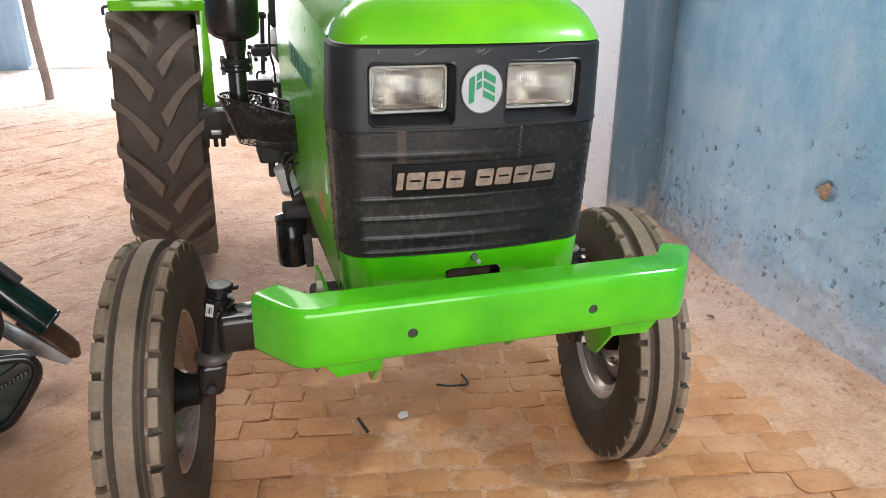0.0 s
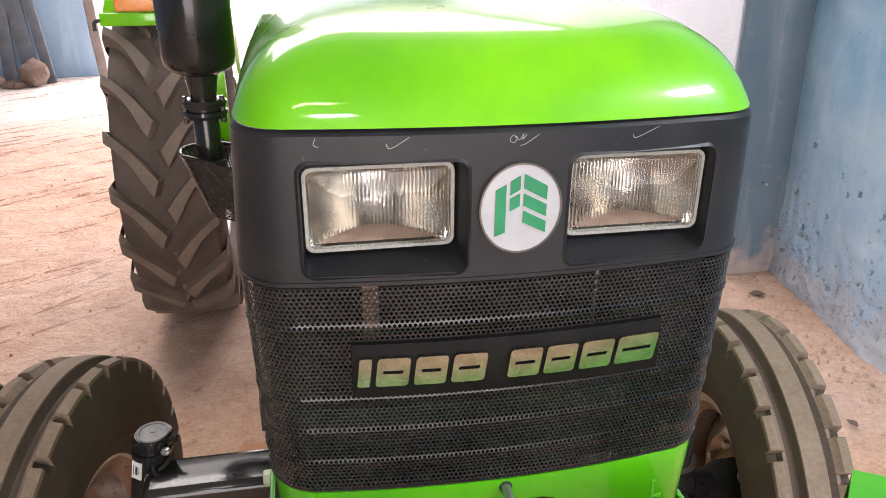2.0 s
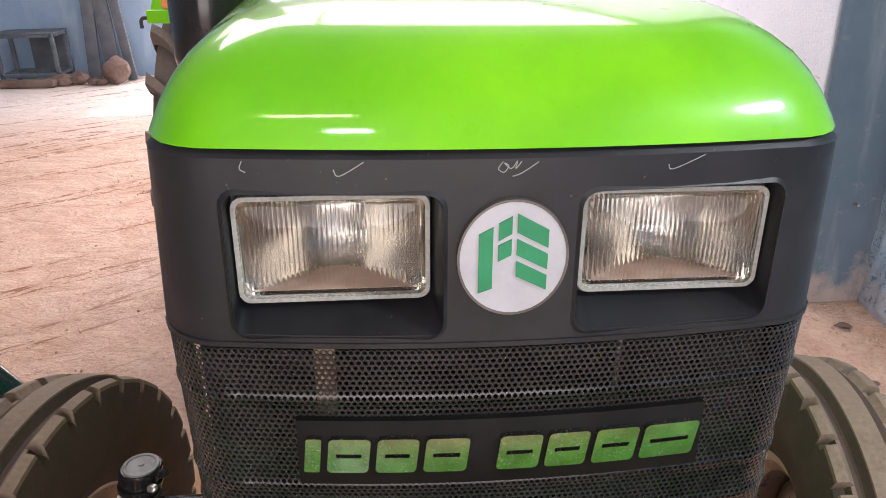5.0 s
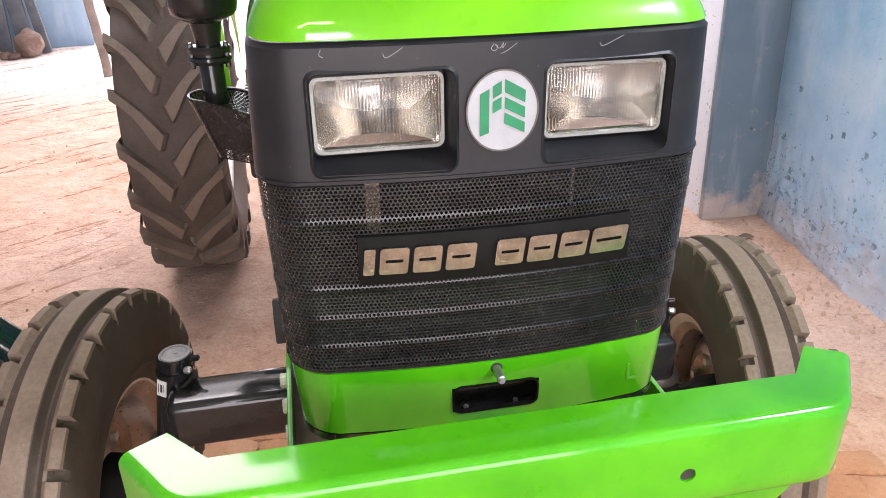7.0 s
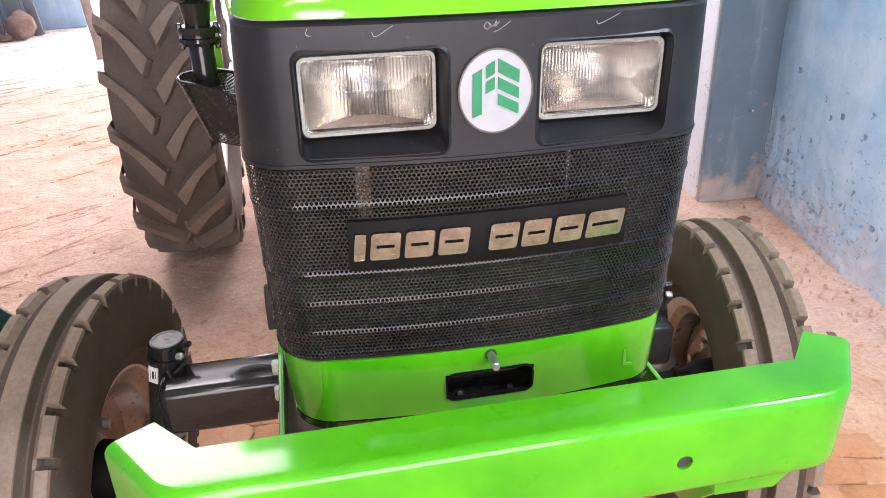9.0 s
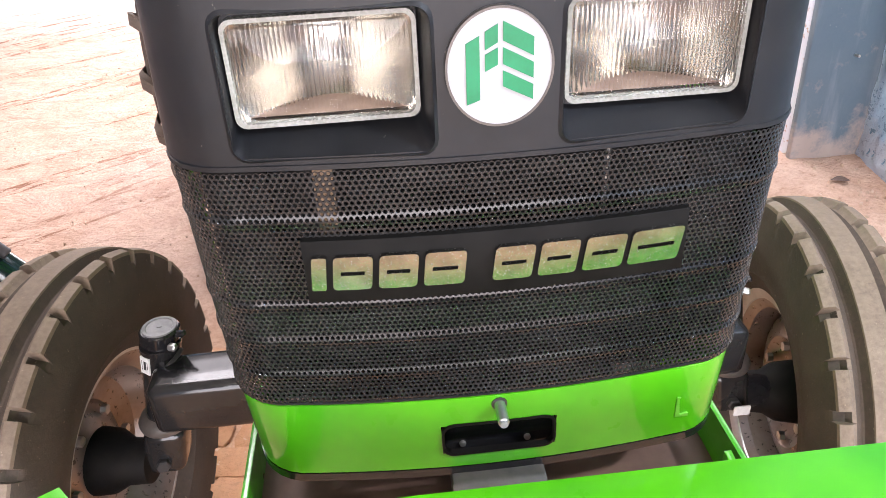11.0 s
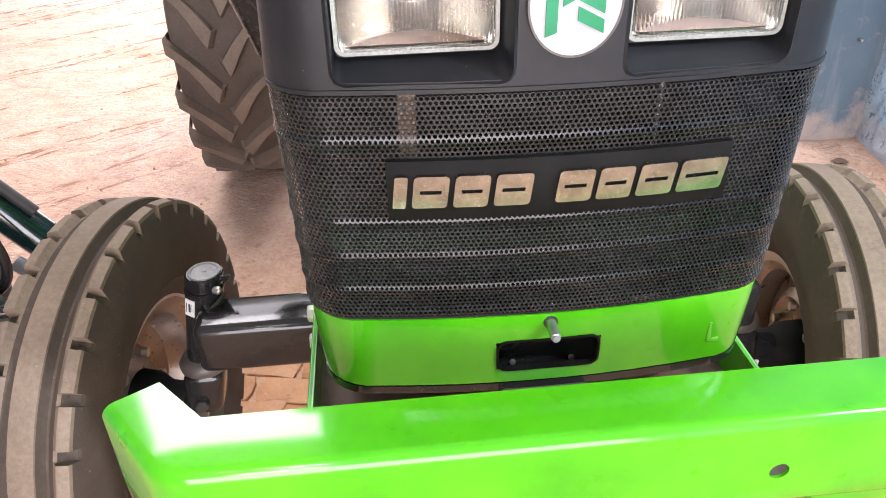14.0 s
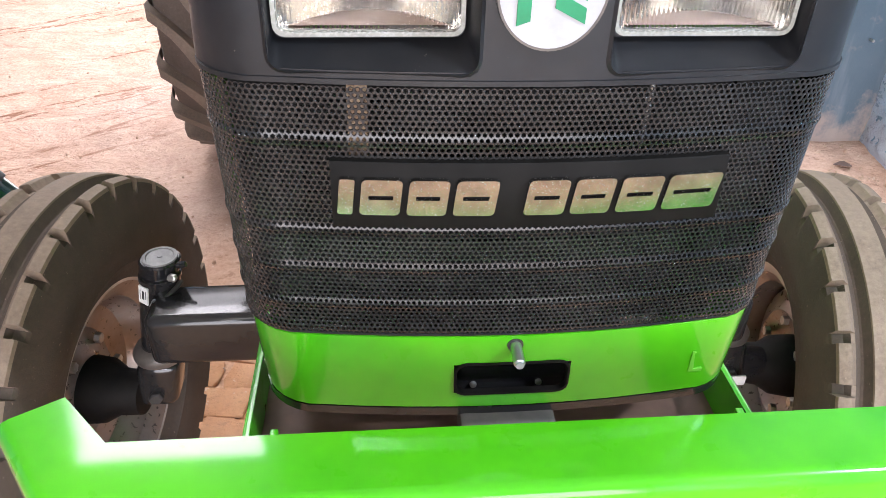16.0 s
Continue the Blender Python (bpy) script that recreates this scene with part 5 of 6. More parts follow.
part("pipe", lathe([(0.024, 0.98), (0.026, 0.985), (0.026, 1.195), (0.023, 1.20)], 24, 'Z', Matrix.Translation((EX, EY, 0))), BLACK_GLOSS, muff, "black exhaust pipe")
part("clamp_flange", lathe([(0.026, 1.150), (0.042, 1.153), (0.046, 1.160), (0.044, 1.167), (0.037, 1.169), (0.037, 1.174), (0.044, 1.176), (0.045, 1.184), (0.041, 1.190), (0.026, 1.192)], 24, 'Z', Matrix.Translation((EX, EY, 0))), BLACK_GLOSS, muff, "bolted exhaust clamp")
for a in (200, 340):
    part("clamp_bolt", rod((EX + 0.039 * math.cos(radians(a)), EY + 0.039 * math.sin(radians(a)), 1.143), (EX + 0.039 * math.cos(radians(a)), EY + 0.039 * math.sin(radians(a)), 1.198), 0.006, 6), BLACK_GLOSS, muff)
part("elbow", tube([(EX, EY, 1.06), (EX + 0.005, EY - 0.01, 1.02), (EX + 0.05, EY - 0.04, 0.99), (EX + 0.20, EY - 0.08, 0.99)], 0.033, 14), BLACK_DULL, muff, "rusty black exhaust elbow")


def make_guard():
    """An open basket of perforated sheet: a long U in plan, tapering downwards."""
    verts, faces, mat = [], [], []
    nu, nv = 144, 40
    for j in range(nv + 1):
        v = j / nv
        for i in range(nu + 1):
            u = i / nu
            r = 0.062 - 0.018 * (1 - v)
            c0, c1 = Vector((EX + 0.002 + 0.03 * (1 - v), EY - 0.01)), Vector((-0.215, 0.83))
            d = (c0 - c1).normalized()
            nrm = Vector((-d.y, d.x))
            if u < 0.4:
                p = c1 + (c0 - c1) * (u / 0.4) + nrm * r * -1
            elif u > 0.6:
                p = c0 + (c1 - c0) * ((u - 0.6) / 0.4) + nrm * r
            else:
                a = (u - 0.4) / 0.2 * math.pi
                p = c0 + r * (math.sin(a) * d - math.cos(a) * nrm)
            reach = max(0.0, abs(u - 0.5) - 0.1) / 0.4                # 1 where the basket meets the engine
            verts.append((p.x, p.y, 0.950 + (0.135 - 0.036 * reach) * v - 0.02 * (1 - v) * abs(u - 0.5)))
    w = nu + 1
    for j in range(nv):
        for i in range(nu):
            q = (j * w + i, j * w + i + 1, (j + 1) * w + i + 1, (j + 1) * w + i)
            if j in (0, nv - 1):
                faces.append(q)
                continue
            c = sum((Vector(verts[k]) for k in q), Vector()) / 4
            inner = []
            for k in q:
                inner.append(len(verts))
                verts.append(tuple(c + (Vector(verts[k]) - c) * 0.42))
            for k in range(4):
                faces.append((q[k], q[(k + 1) % 4], inner[(k + 1) % 4], inner[k]))
    return from_data("heat_guard", verts, faces, MESH_BLACK, 60)


guard = new("heat_guard", make_guard())
guard.parent = muff
tagged(guard, "black perforated heat guard")
rim_pts = [tuple(Vector(guard.data.vertices[40 * 145 + i].co)) for i in range(0, 145, 9)]
part("guard_rim", tube(rim_pts, 0.004, 8, None, 3), MESH_BLACK, muff)


# rear wheels
def make_rear_tyre(R=0.665, W=0.350, rim=0.375):
    side = tyre_profile(R - 0.035, W, rim)
    base = side[:-1] + [(W / 2 * 0.92, R - 0.075), (W / 2 * 0.86, R - 0.052), (W / 2 * 0.6, R - 0.040), (0.0, R - 0.036)]
    sect = base + [(-w, r) for w, r in reversed(base[:-1])]
    n, seg = len(sect), 88
    verts, faces = [], []
    for i in range(seg):
        a = 2 * math.pi * i / seg
        verts += [(w, r * math.cos(a), r * math.sin(a)) for w, r in sect]
    for i in range(seg):
        j = (i + 1) % seg
        faces += [(i * n + k, i * n + k + 1, j * n + k + 1, j * n + k) for k in range(n - 1)]
    return from_data("rear_tyre", verts, faces, REAR_RUBBER, 50)


def make_lug(R=0.665, W=0.350):
    """One slanted tread bar at angle 0 (its place is +y): narrow at the shoulder, flared and cut square at the middle."""
    bm = bmesh.new()
    rows = []
    # (offset of upper and lower edge, angle of middle, half thickness angle, base radius, top radius)
    for f0, f1, a, h, r0, r1 in ((0.99, 0.99, -0.012, 0.028, R - 0.135, R - 0.108), (1.0, 1.0, 0.002, 0.030, R - 0.085, R - 0.034), (0.95, 0.95, 0.012, 0.029, R - 0.06, R - 0.007),
                                 (0.76, 0.77, 0.050, 0.026, R - 0.050, R - 0.001), (0.55, 0.575, 0.102, 0.028, R - 0.046, R), (0.37, 0.42, 0.160, 0.035, R - 0.045, R), (0.20, 0.29, 0.222, 0.040, R - 0.044, R),
                                 (0.05, 0.165, 0.276, 0.040, R - 0.042, R - 0.001)):
        ring = []
        for s, r, f in ((-1.2, r0, f0), (-1, r1, f0), (1, r1, f1), (1.35, r0, f1)):
            t = a + s * h
            ring.append(bm.verts.new((f * W / 2, r * math.cos(t), r * math.sin(t))))
        rows.append(ring)
    for p, q in zip(rows, rows[1:]):
        for k in range(3):
            bm.faces.new((p[k], p[k + 1], q[k + 1], q[k]))
    end = [bm.verts.new((v.co.x - 0.014, v.co.y * k, v.co.z * k)) for v, k in zip(rows[-1], (1.0, 0.962, 0.962, 1.0))]
    for k in range(3):
        bm.faces.new((rows[-1][k], rows[-1][k + 1], end[k + 1], end[k]))
    bm.faces.new(rows[0])
    bm.faces.new(end)
    bmesh.ops.bevel(bm, geom=[e for e in bm.edges if e.calc_face_angle(0) > 0.6], offset=0.005, segments=2, affect='EDGES')
    return mesh_of(bm, "lug", LUG_RUBBER, 40)


LUGS = 21
RT, LUG = make_rear_tyre(), make_lug()
FLIP = Matrix.Diagonal((-1, 1, 1, 1))
LUG2 = LUG.copy()
LUG2.transform(FLIP)
LUG2.flip_normals()
for sx in (-1, 1):
    tyre = new("rear_wheel", RT)
    tyre.parent = tractor
    tyre.matrix_local = pose(sx * 0.662, 2.50, 0.665)
    tagged(tyre, "large lugged rear tyre, dusty dark rubber")
    for k in range(LUGS):
        for data, off in ((LUG, 0.0), (LUG2, math.pi / LUGS)):
            lug = new("lug", data)
            lug.parent = tyre
            lug.matrix_local = Matrix.Rotation(2 * math.pi * k / LUGS + off - 0.053, 4, 'X')
    part("rim", make_rim(0.362, 0.13, 0.03 * sx), RIM_PAINT, tyre, "silver painted rear disc wheel", 35)
    # mudguard
    bm = bmesh.new()
    rows = []
    for k in range(15):
        a = radians(128 - 98 * k / 14)
        R = 0.745
        y, z = 2.50 + R * math.cos(a), 0.665 + R * math.sin(a)
        rows.append([(sx * x, y, z - dz) for x, dz in ((0.462, 0.34), (0.462, 0.0), (0.475, -0.006), (0.795, -0.006), (0.805, 0.0), (0.805, 0.035))])
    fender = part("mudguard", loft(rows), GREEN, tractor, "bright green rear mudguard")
    fender.modifiers.new("thickness", 'SOLIDIFY').thickness = 0.004
    y0 = rows[0][0][1]
    part("indicator", box((min(sx * 0.62, sx * 0.76), y0 - 0.035, rows[0][1][2] + 0.01), (max(sx * 0.62, sx * 0.76), y0 + 0.0, rows[0][1][2] + 0.07), 0.008, 3), ORANGE, fender, "orange indicator lens")
    part("front_lip", box((min(sx * 0.455, sx * 0.81), y0 - 0.03, rows[0][1][2] - 0.035), (max(sx * 0.455, sx * 0.81), y0 + 0.012, rows[0][1][2] + 0.006), 0.004), GREEN, fender)
    part("lip_hook", tube([(sx * 0.77, y0 - 0.02, rows[0][1][2] - 0.02), (sx * 0.825, y0 - 0.02, rows[0][1][2] - 0.02), (sx * 0.83, y0 - 0.02, rows[0][1][2] - 0.05)], 0.006, 8), BLACK_DULL, fender)
    part("inner_flange", prism([(sx * 0.500, 0.86), (sx * 0.440, 0.80), (sx * 0.440, 1.02), (sx * 0.448, 1.26), (sx * 0.470, 1.26), (sx * 0.474, 1.02)], 2.02, 2.028, 'Y', 0.001), GREEN, fender, "green inner edge of the mudguard")
    step = part("step_bracket", box((min(sx * 0.40, sx * 0.52), 1.90, 0.715), (max(sx * 0.40, sx * 0.52), 2.00, 0.83), 0.008), BLACK_DULL, tractor, "dull black step bracket")
    part("bracket_plate", box((min(sx * 0.43, sx * 0.47), 1.893, 0.735), (max(sx * 0.43, sx * 0.47), 1.90, 0.755), 0.001), FOOTBOARD, step)
    for x in (0.425, 0.455, 0.49):
        part("bracket_bolt", rod((sx * x, 1.93, 0.675), (sx * x, 1.93, 0.72), 0.010, 8), BLACK_DULL, step)
    inner = part("footboard", box((min(sx * 0.20, sx * 0.41), 1.44, 0.885), (max(sx * 0.20, sx * 0.40), 1.92, 0.90), 0.004), FOOTBOARD, tractor, "pale chequer footboard")
    for i in range(5):
        for j in range(10):
            part("tread_stud", box((sx * 0.25 + 0.03 * sx * i - 0.008, 1.46 + 0.045 * j, 0.8995), (sx * 0.25 + 0.03 * sx * i + 0.008, 1.475 + 0.045 * j, 0.903), 0), BLACK_DULL, inner)

# controls seen past the bonnet
column = part("steering_column", rod((-0.02, 1.40, 1.00), (0.0, 1.62, 1.45), 0.03), BLACK_DULL, tractor, "black steering column")
part("steering_wheel", lathe([(0.200 + 0.014 * math.cos(a), 0.014 * math.sin(a)) for a in (2 * math.pi * k / 10 for k in range(10))], 40, 'Z', Matrix.Translation((0.0, 1.66, 1.50)) @ pose(0, 0, 0, -25, 0, 0), None, True), BLACK_GLOSS, column, "black steering wheel rim")
part("dash", box((-0.22, 1.19, 0.95), (0.22, 1.32, 1.44), 0.02, 3), BLACK_DULL, tractor, "black dash panel")
for x, y, top in ((-0.27, 1.70, 1.22),):
    lever = part("lever", rod((x, y, 0.79), (x + 0.02, y - 0.02, top), 0.008), BLACK_DULL, tractor, "thin black control lever")
    part("knob", lathe([(0.004, -0.015), (0.014, -0.008), (0.016, 0.004), (0.008, 0.014)], 12, 'Z', Matrix.Translation((x + 0.02, y - 0.02, top + 0.01))), BLACK_GLOSS, lever)
pedal_box = part("pedal_box", box((-0.350, 1.43, 0.988), (-0.246, 1.53, 1.034), 0.006, 3), BLACK_DULL, tractor, "black pedal carrier with a pale top plate")
part("top_plate", box((-0.346, 1.425, 1.0345), (-0.250, 1.535, 1.0395), 0.001), FOOTBOARD, pedal_box, "pale worn top plate")
part("catch_lever", tube([(-0.300, 1.45, 1.039), (-0.297, 1.45, 1.058), (-0.285, 1.45, 1.063), (-0.266, 1.45, 1.062)], 0.004, 8), BLACK_DULL, pedal_box)
for x in (-0.271, -0.222):
    part("stay", rod((x, 1.46, 0.895), (x, 1.46, 1.02), 0.008, 10), BLACK_DULL, pedal_box)
part("cross_bar", box((-0.246, 1.44, 1.006), (-0.18, 1.48, 1.024), 0.004), BLACK_DULL, pedal_box)
cable_box = part("cable_bracket", box((-0.312, 1.43, 1.116), (-0.250, 1.50, 1.146), 0.008, 3), BLACK_DULL, tractor, "black cable bracket by the dash")
part("bracket_arm", box((-0.30, 1.44, 1.148), (-0.18, 1.46, 1.158), 0.002), BLACK_DULL, cable_box)
for x, z in ((-0.318, 1.150), (-0.322, 1.128), (-0.300, 1.108), (-0.268, 1.108)):
    part("bracket_nut", rod((x, 1.425, z), (x, 1.445, z), 0.008, 6), BLACK_DULL, cable_box)
part("cable_stay", tube([(-0.246, 1.44, 1.26), (-0.250, 1.44, 1.14), (-0.240, 1.445, 1.08), (-0.236, 1.45, 1.02)], 0.004, 8), BLACK_DULL, cable_box)
part("pedal", box((-0.36, 1.42, 0.83), (-0.29, 1.46, 0.85), 0.006), BLACK_DULL, tractor, "black foot pedal")
part("seat", box((-0.16, 2.15, 0.95), (0.16, 2.55, 1.10), 0.05, 4), BLACK_DULL, tractor, "black padded seat")
part("seat_back", box((-0.15, 2.50, 1.08), (0.15, 2.60, 1.38), 0.04, 4), BLACK_DULL, tractor)

# ---------------------------------------------------------------- things round the tractor
BROWN_SHELL = speckled("burnt_brown_steel", (0.050, 0.022, 0.013), (0.16, 0.085, 0.055), 12, (0.3, 0.5), 0.5)
BIKE_CASE = speckled("grey_green_casing", (0.018, 0.024, 0.019), (0.065, 0.078, 0.064), 22, (0.35, 0.6), 0.2, 60, 0.3, 0.003)


def motorcycle():
    bike = thing("motorcycle", "parked dark motorcycle, its silencer and crash bar beside the tyre", "motorcycle", Matrix.Identity(4))
    a, b = Vector((-1.56, 1.385, 0.795)), Vector((-1.104, 1.345, 0.249))
    pipe = part("silencer", lathe([(0.040, 0.0), (0.050, 0.01), (0.056, 0.15), (0.058, (b - a).length - 0.02), (0.055, (b - a).length), (0.046, (b - a).length - 0.002), (0.042, (b - a).length - 0.05)], 32, 'Z', along(a, b)), BIKE_GREEN, bike, "glossy dark green silencer")
    d = (b - a).normalized()
    part("end_ring", lathe([(0.044, -0.004), (0.057, -0.004), (0.0595, 0.0), (0.0595, 0.006), (0.0575, 0.009), (0.048, 0.009)], 32, 'Z', along(b - d * 0.008, b + d * 0.02)), BIKE_GREEN, pipe, "rolled end of the silencer")
    part("guard_bar", rod(a + d * 0.10 + Vector((0.045, -0.02, 0.062)), a + d * 0.56 + Vector((0.045, -0.02, 0.062)), 0.017, 14), BLACK_DULL, bike, "dark bar over the silencer")
    part("shield", box((-0.012, 0.052, 0.10), (0.014, 0.062, 0.36), 0.004), CHROME, pipe, "chrome heat shield").matrix_local = along(a, b) @ pose(0, 0, 0, 0, 0, 150)
    bm = bmesh.new()
    rows = []
    for k in range(9):
        t = k / 8
        c = b + d * (-0.10 + 0.24 * t) + Vector((-0.012, 0.0, -0.030))
        w = 0.050 * math.sqrt(max(0.05, 1 - max(0, t - 0.75) ** 2 * 15))
        up = Vector((0.75, -0.35, 0.62)).normalized()
        sd = d.cross(up).normalized()
        rows.append([tuple(c + sd * w * math.sin(q) + up * w * 0.55 * math.cos(q)) for q in (radians(-100 + 25 * i) for i in range(9))])
    tail = part("tail_shell", loft(rows), BROWN_SHELL, bike, "brown curved end shell")
    tail.modifiers.new("thickness", 'SOLIDIFY').thickness = 0.006
    part("strip", prism([(-1.262, 0.285), (-1.222, 0.318), (-1.13, 0.228), (-1.042, 0.126), (-1.062, 0.110), (-1.16, 0.172)], 1.28, 1.288, 'Y', 0.001), FOOTBOARD, bike, "bright metal strip")
    part("crash_bar", tube([(-1.45, 1.16, 0.62), (-1.31, 1.17, 0.57), (-1.235, 1.18, 0.50), (-1.205, 1.18, 0.38), (-1.225, 1.17, 0.30), (-1.30, 1.15, 0.26)], 0.014, 12), BLACK_GLOSS, bike, "black crash bar")
    part("rear_bar", tube([(-1.20, 1.05, 0.29), (-1.12, 1.06, 0.278), (-1.098, 1.06, 0.225), (-1.141, 1.06, 0.146), (-1.219, 1.06, 0.050), (-1.306, 1.06, 0.030), (-1.46, 1.06, 0.06)], 0.016, 12), BLACK_GLOSS, bike, "black lower bar")
    peg = part("foot_peg", prism([(-1.235, 0.180), (-1.230, 0.215), (-1.115, 0.285), (-1.098, 0.268), (-1.115, 0.240)], 1.05, 1.11, 'Y', 0.004), BLACK_DULL, bike, "dark serrated foot peg")
    for k in range(9):
        x, z = -1.228 + 0.0125 * k, 0.183 + 0.0065 * k
        part("tooth", prism([(x - 0.005, z + 0.006), (x + 0.006, z + 0.010), (x + 0.002, z - 0.012)], 1.04, 1.06, 'Y'), FLAP, peg)
    part("lower_cover", prism([(-1.70, 0.32), (-1.20, 0.285), (-1.125, 0.272), (-1.105, 0.225), (-1.145, 0.150), (-1.222, 0.058), (-1.306, 0.040), (-1.70, 0.035)], 1.068, 1.13, 'Y', 0.006), BIKE_CASE, bike, "dark grey green lower engine cover")
    part("engine_cover", lathe([(0.02, -0.03), (0.10, -0.025), (0.115, 0.0), (0.10, 0.03), (0.02, 0.04)], 28, 'Y', Matrix.Translation((-1.315, 1.10, 0.26))), BIKE_CASE, bike, "grey green engine cover")
    part("wheel", lathe([(0.21 + 0.045 * math.cos(q), 0.045 * math.sin(q)) for q in (2 * math.pi * k / 14 for k in range(14))], 40, 'Y', Matrix.Translation((-1.66, 1.06, 0.29)), None, True), SIDEWALL, bike, "black motorcycle tyre")
    part("gear_case", box((-1.62, 1.09, 0.05), (-1.165, 1.15, 0.235), 0.03, 3), BLACK_GLOSS, bike, "black gear case")
    part("engine_block", box((-1.80, 1.15, 0.10), (-1.275, 1.32, 0.56), 0.05, 3), BLACK_DULL, bike, "dark finned engine block")
    for k in range(6):
        part("cooling_fin", box((-1.78, 1.13, 0.30 + 0.04 * k), (-1.262, 1.15, 0.312 + 0.04 * k), 0.003), BIKE_CASE, bike)
    part("frame", tube([(-1.66, 1.06, 0.29), (-1.45, 1.05, 0.40), (-1.40, 1.05, 0.64), (-1.62, 1.05, 0.80), (-1.9, 1.05, 0.82)], 0.022, 12), BLACK_DULL, bike)
    return bike


motorcycle()


def crate_frame():
    """An open welded stand by the back wall."""
    ob = thing("metal_stand", "open grey welded metal stand by the back wall", "metal stand", Matrix.Translation((-3.78, 8.05, ground_z(-3.7))))
    for x in (-0.30, 0.28):
        for y in (-0.18, 0.18):
            part("leg", box((x - 0.02, y - 0.02, 0), (x + 0.02, y + 0.02, 0.52), 0.003), FRAME_GREY, ob)
    for z in (0.50, 0.10):
        for y in (-0.18, 0.18):
            part("rail", box((-0.32, y - 0.018, z), (0.30, y + 0.018, z + 0.035), 0.003), FRAME_GREY, ob)
        for x in (-0.30, 0.28):
            part("rail", box((x - 0.018, -0.2, z), (x + 0.018, 0.2, z + 0.034), 0.003), FRAME_GREY, ob)
    part("top", box((-0.33, -0.21, 0.535), (0.31, 0.21, 0.55), 0.003), FRAME_GREY, ob)
    part("panel", box((-0.10, 0.165, 0.12), (0.27, 0.178, 0.50), 0.003), WOOD_GREY, ob, "grey back panel")
    return ob


crate_frame()


def lean_board(x0, x1, top, lean, w, y=8.05):
    bm = box((-w / 2, -0.02, 0), (w / 2, 0.02, top), 0.005)
    bmesh.ops.subdivide_edges(bm, edges=[e for e in bm.edges if abs(e.verts[0].co.z - e.verts[1].co.z) > 0.5], cuts=8)
    for v in bm.verts:
        v.co.x += 0.006 * noise.noise((v.co.z * 3, x0, 0))
    ob = solo("plank", bm, WOOD_GREY, "grey weathered plank leaning on the back wall", "plank", "planks by the back wall")
    ob.matrix_world = pose(x0, y, ground_z(x0), -6, lean, 0)
    return ob


lean_board(-3.20, 0, 1.9, 2.0, 0.13)
lean_board(-2.98, 0, 1.9, -4.0, 0.16)
lean_board(-2.80, 0, 1.9, -6.5, 0.10)
def rock(x, y, s, flat=0.7):
    bm = bmesh.new()
    bmesh.ops.create_icosphere(bm, subdivisions=3, radius=1)
    for v in bm.verts:
        n = 1 + 0.35 * noise.noise(v.co * 1.3 + Vector((x * 7, y * 3, 0))) + 0.12 * noise.noise(v.co * 4)
        v.co = Vector((v.co.x * s * n, v.co.y * s * n * 0.8, v.co.z * s * n * flat))
    low = min(v.co.z for v in bm.verts)
    for v in bm.verts:
        v.co.z = max(v.co.z - low - s * 0.08, 0)
    ob = solo("stone", bm, STONE, "rough brown stone lying by the back wall", "stone", "stones by the back wall", angle=25)
    ob.matrix_world = Matrix.Translation((x, y, ground_z(x)))
    return ob


for x, y, s, f in ((-2.90, 7.86, 0.14, 1.0), (-3.30, 7.88, 0.10, 0.7), (-3.48, 7.86, 0.115, 0.6), (-3.14, 7.84, 0.07, 0.6), (-3.62, 7.80, 0.09, 0.5), (-3.05, 7.80, 0.06, 0.6)):
    rock(x, y, s, f)
logs = solo("log", box((-0.36, -0.06, 0), (0.30, 0.06, 0.085), 0.03, 3), STONE, "short rough brown log on the floor", "log")
logs.matrix_world = pose(-3.80, 7.78, ground_z(-3.8), 0, 0, -3)
rag = solo("log", box((-0.12, -0.06, 0), (0.14, 0.06, 0.09), 0.035, 3), STONE, "dark lump of wood by the back wall", "log")
rag.matrix_world = pose(-4.62, 8.0, ground_z(-4.6))


def gate_post():
    bm = box((-0.04, -0.04, 0), (0.04, 0.04, 3.0), 0.012)
    bmesh.ops.subdivide_edges(bm, edges=[e for e in bm.edges if abs(e.verts[0].co.z - e.verts[1].co.z) > 1], cuts=24)
    for v in bm.verts:
        v.co.x += 0.008 * noise.noise((v.co.z * 2.2, 1, 4)) + 0.012 * noise.noise((v.co.z * 6, 4, 4))
        v.co.y += 0.02 * noise.noise((v.co.z * 2.2, 9, 4))
    ob = solo("wooden_post", bm, POST_WOOD, "rough pale wooden prop standing in the sunlit doorway", "post")
    ob.matrix_world = pose(-1.92, 6.64, ground_z(-1.92) - 0.01, 0, -1.5, 10)
    return ob


gate_post()
solo("nail", rod((1.795, 2.205, 0.440), (1.788, 2.165, 0.446), 0.006, 8), STEEL, "bent nail driven into the blue pier", "nail")
CHIP_TAN = speckled("bare_tan_plaster", (0.20, 0.11, 0.07), (0.46, 0.33, 0.25), 40, (0.85, 0.95), 0, 60, 0.6, 0.01)


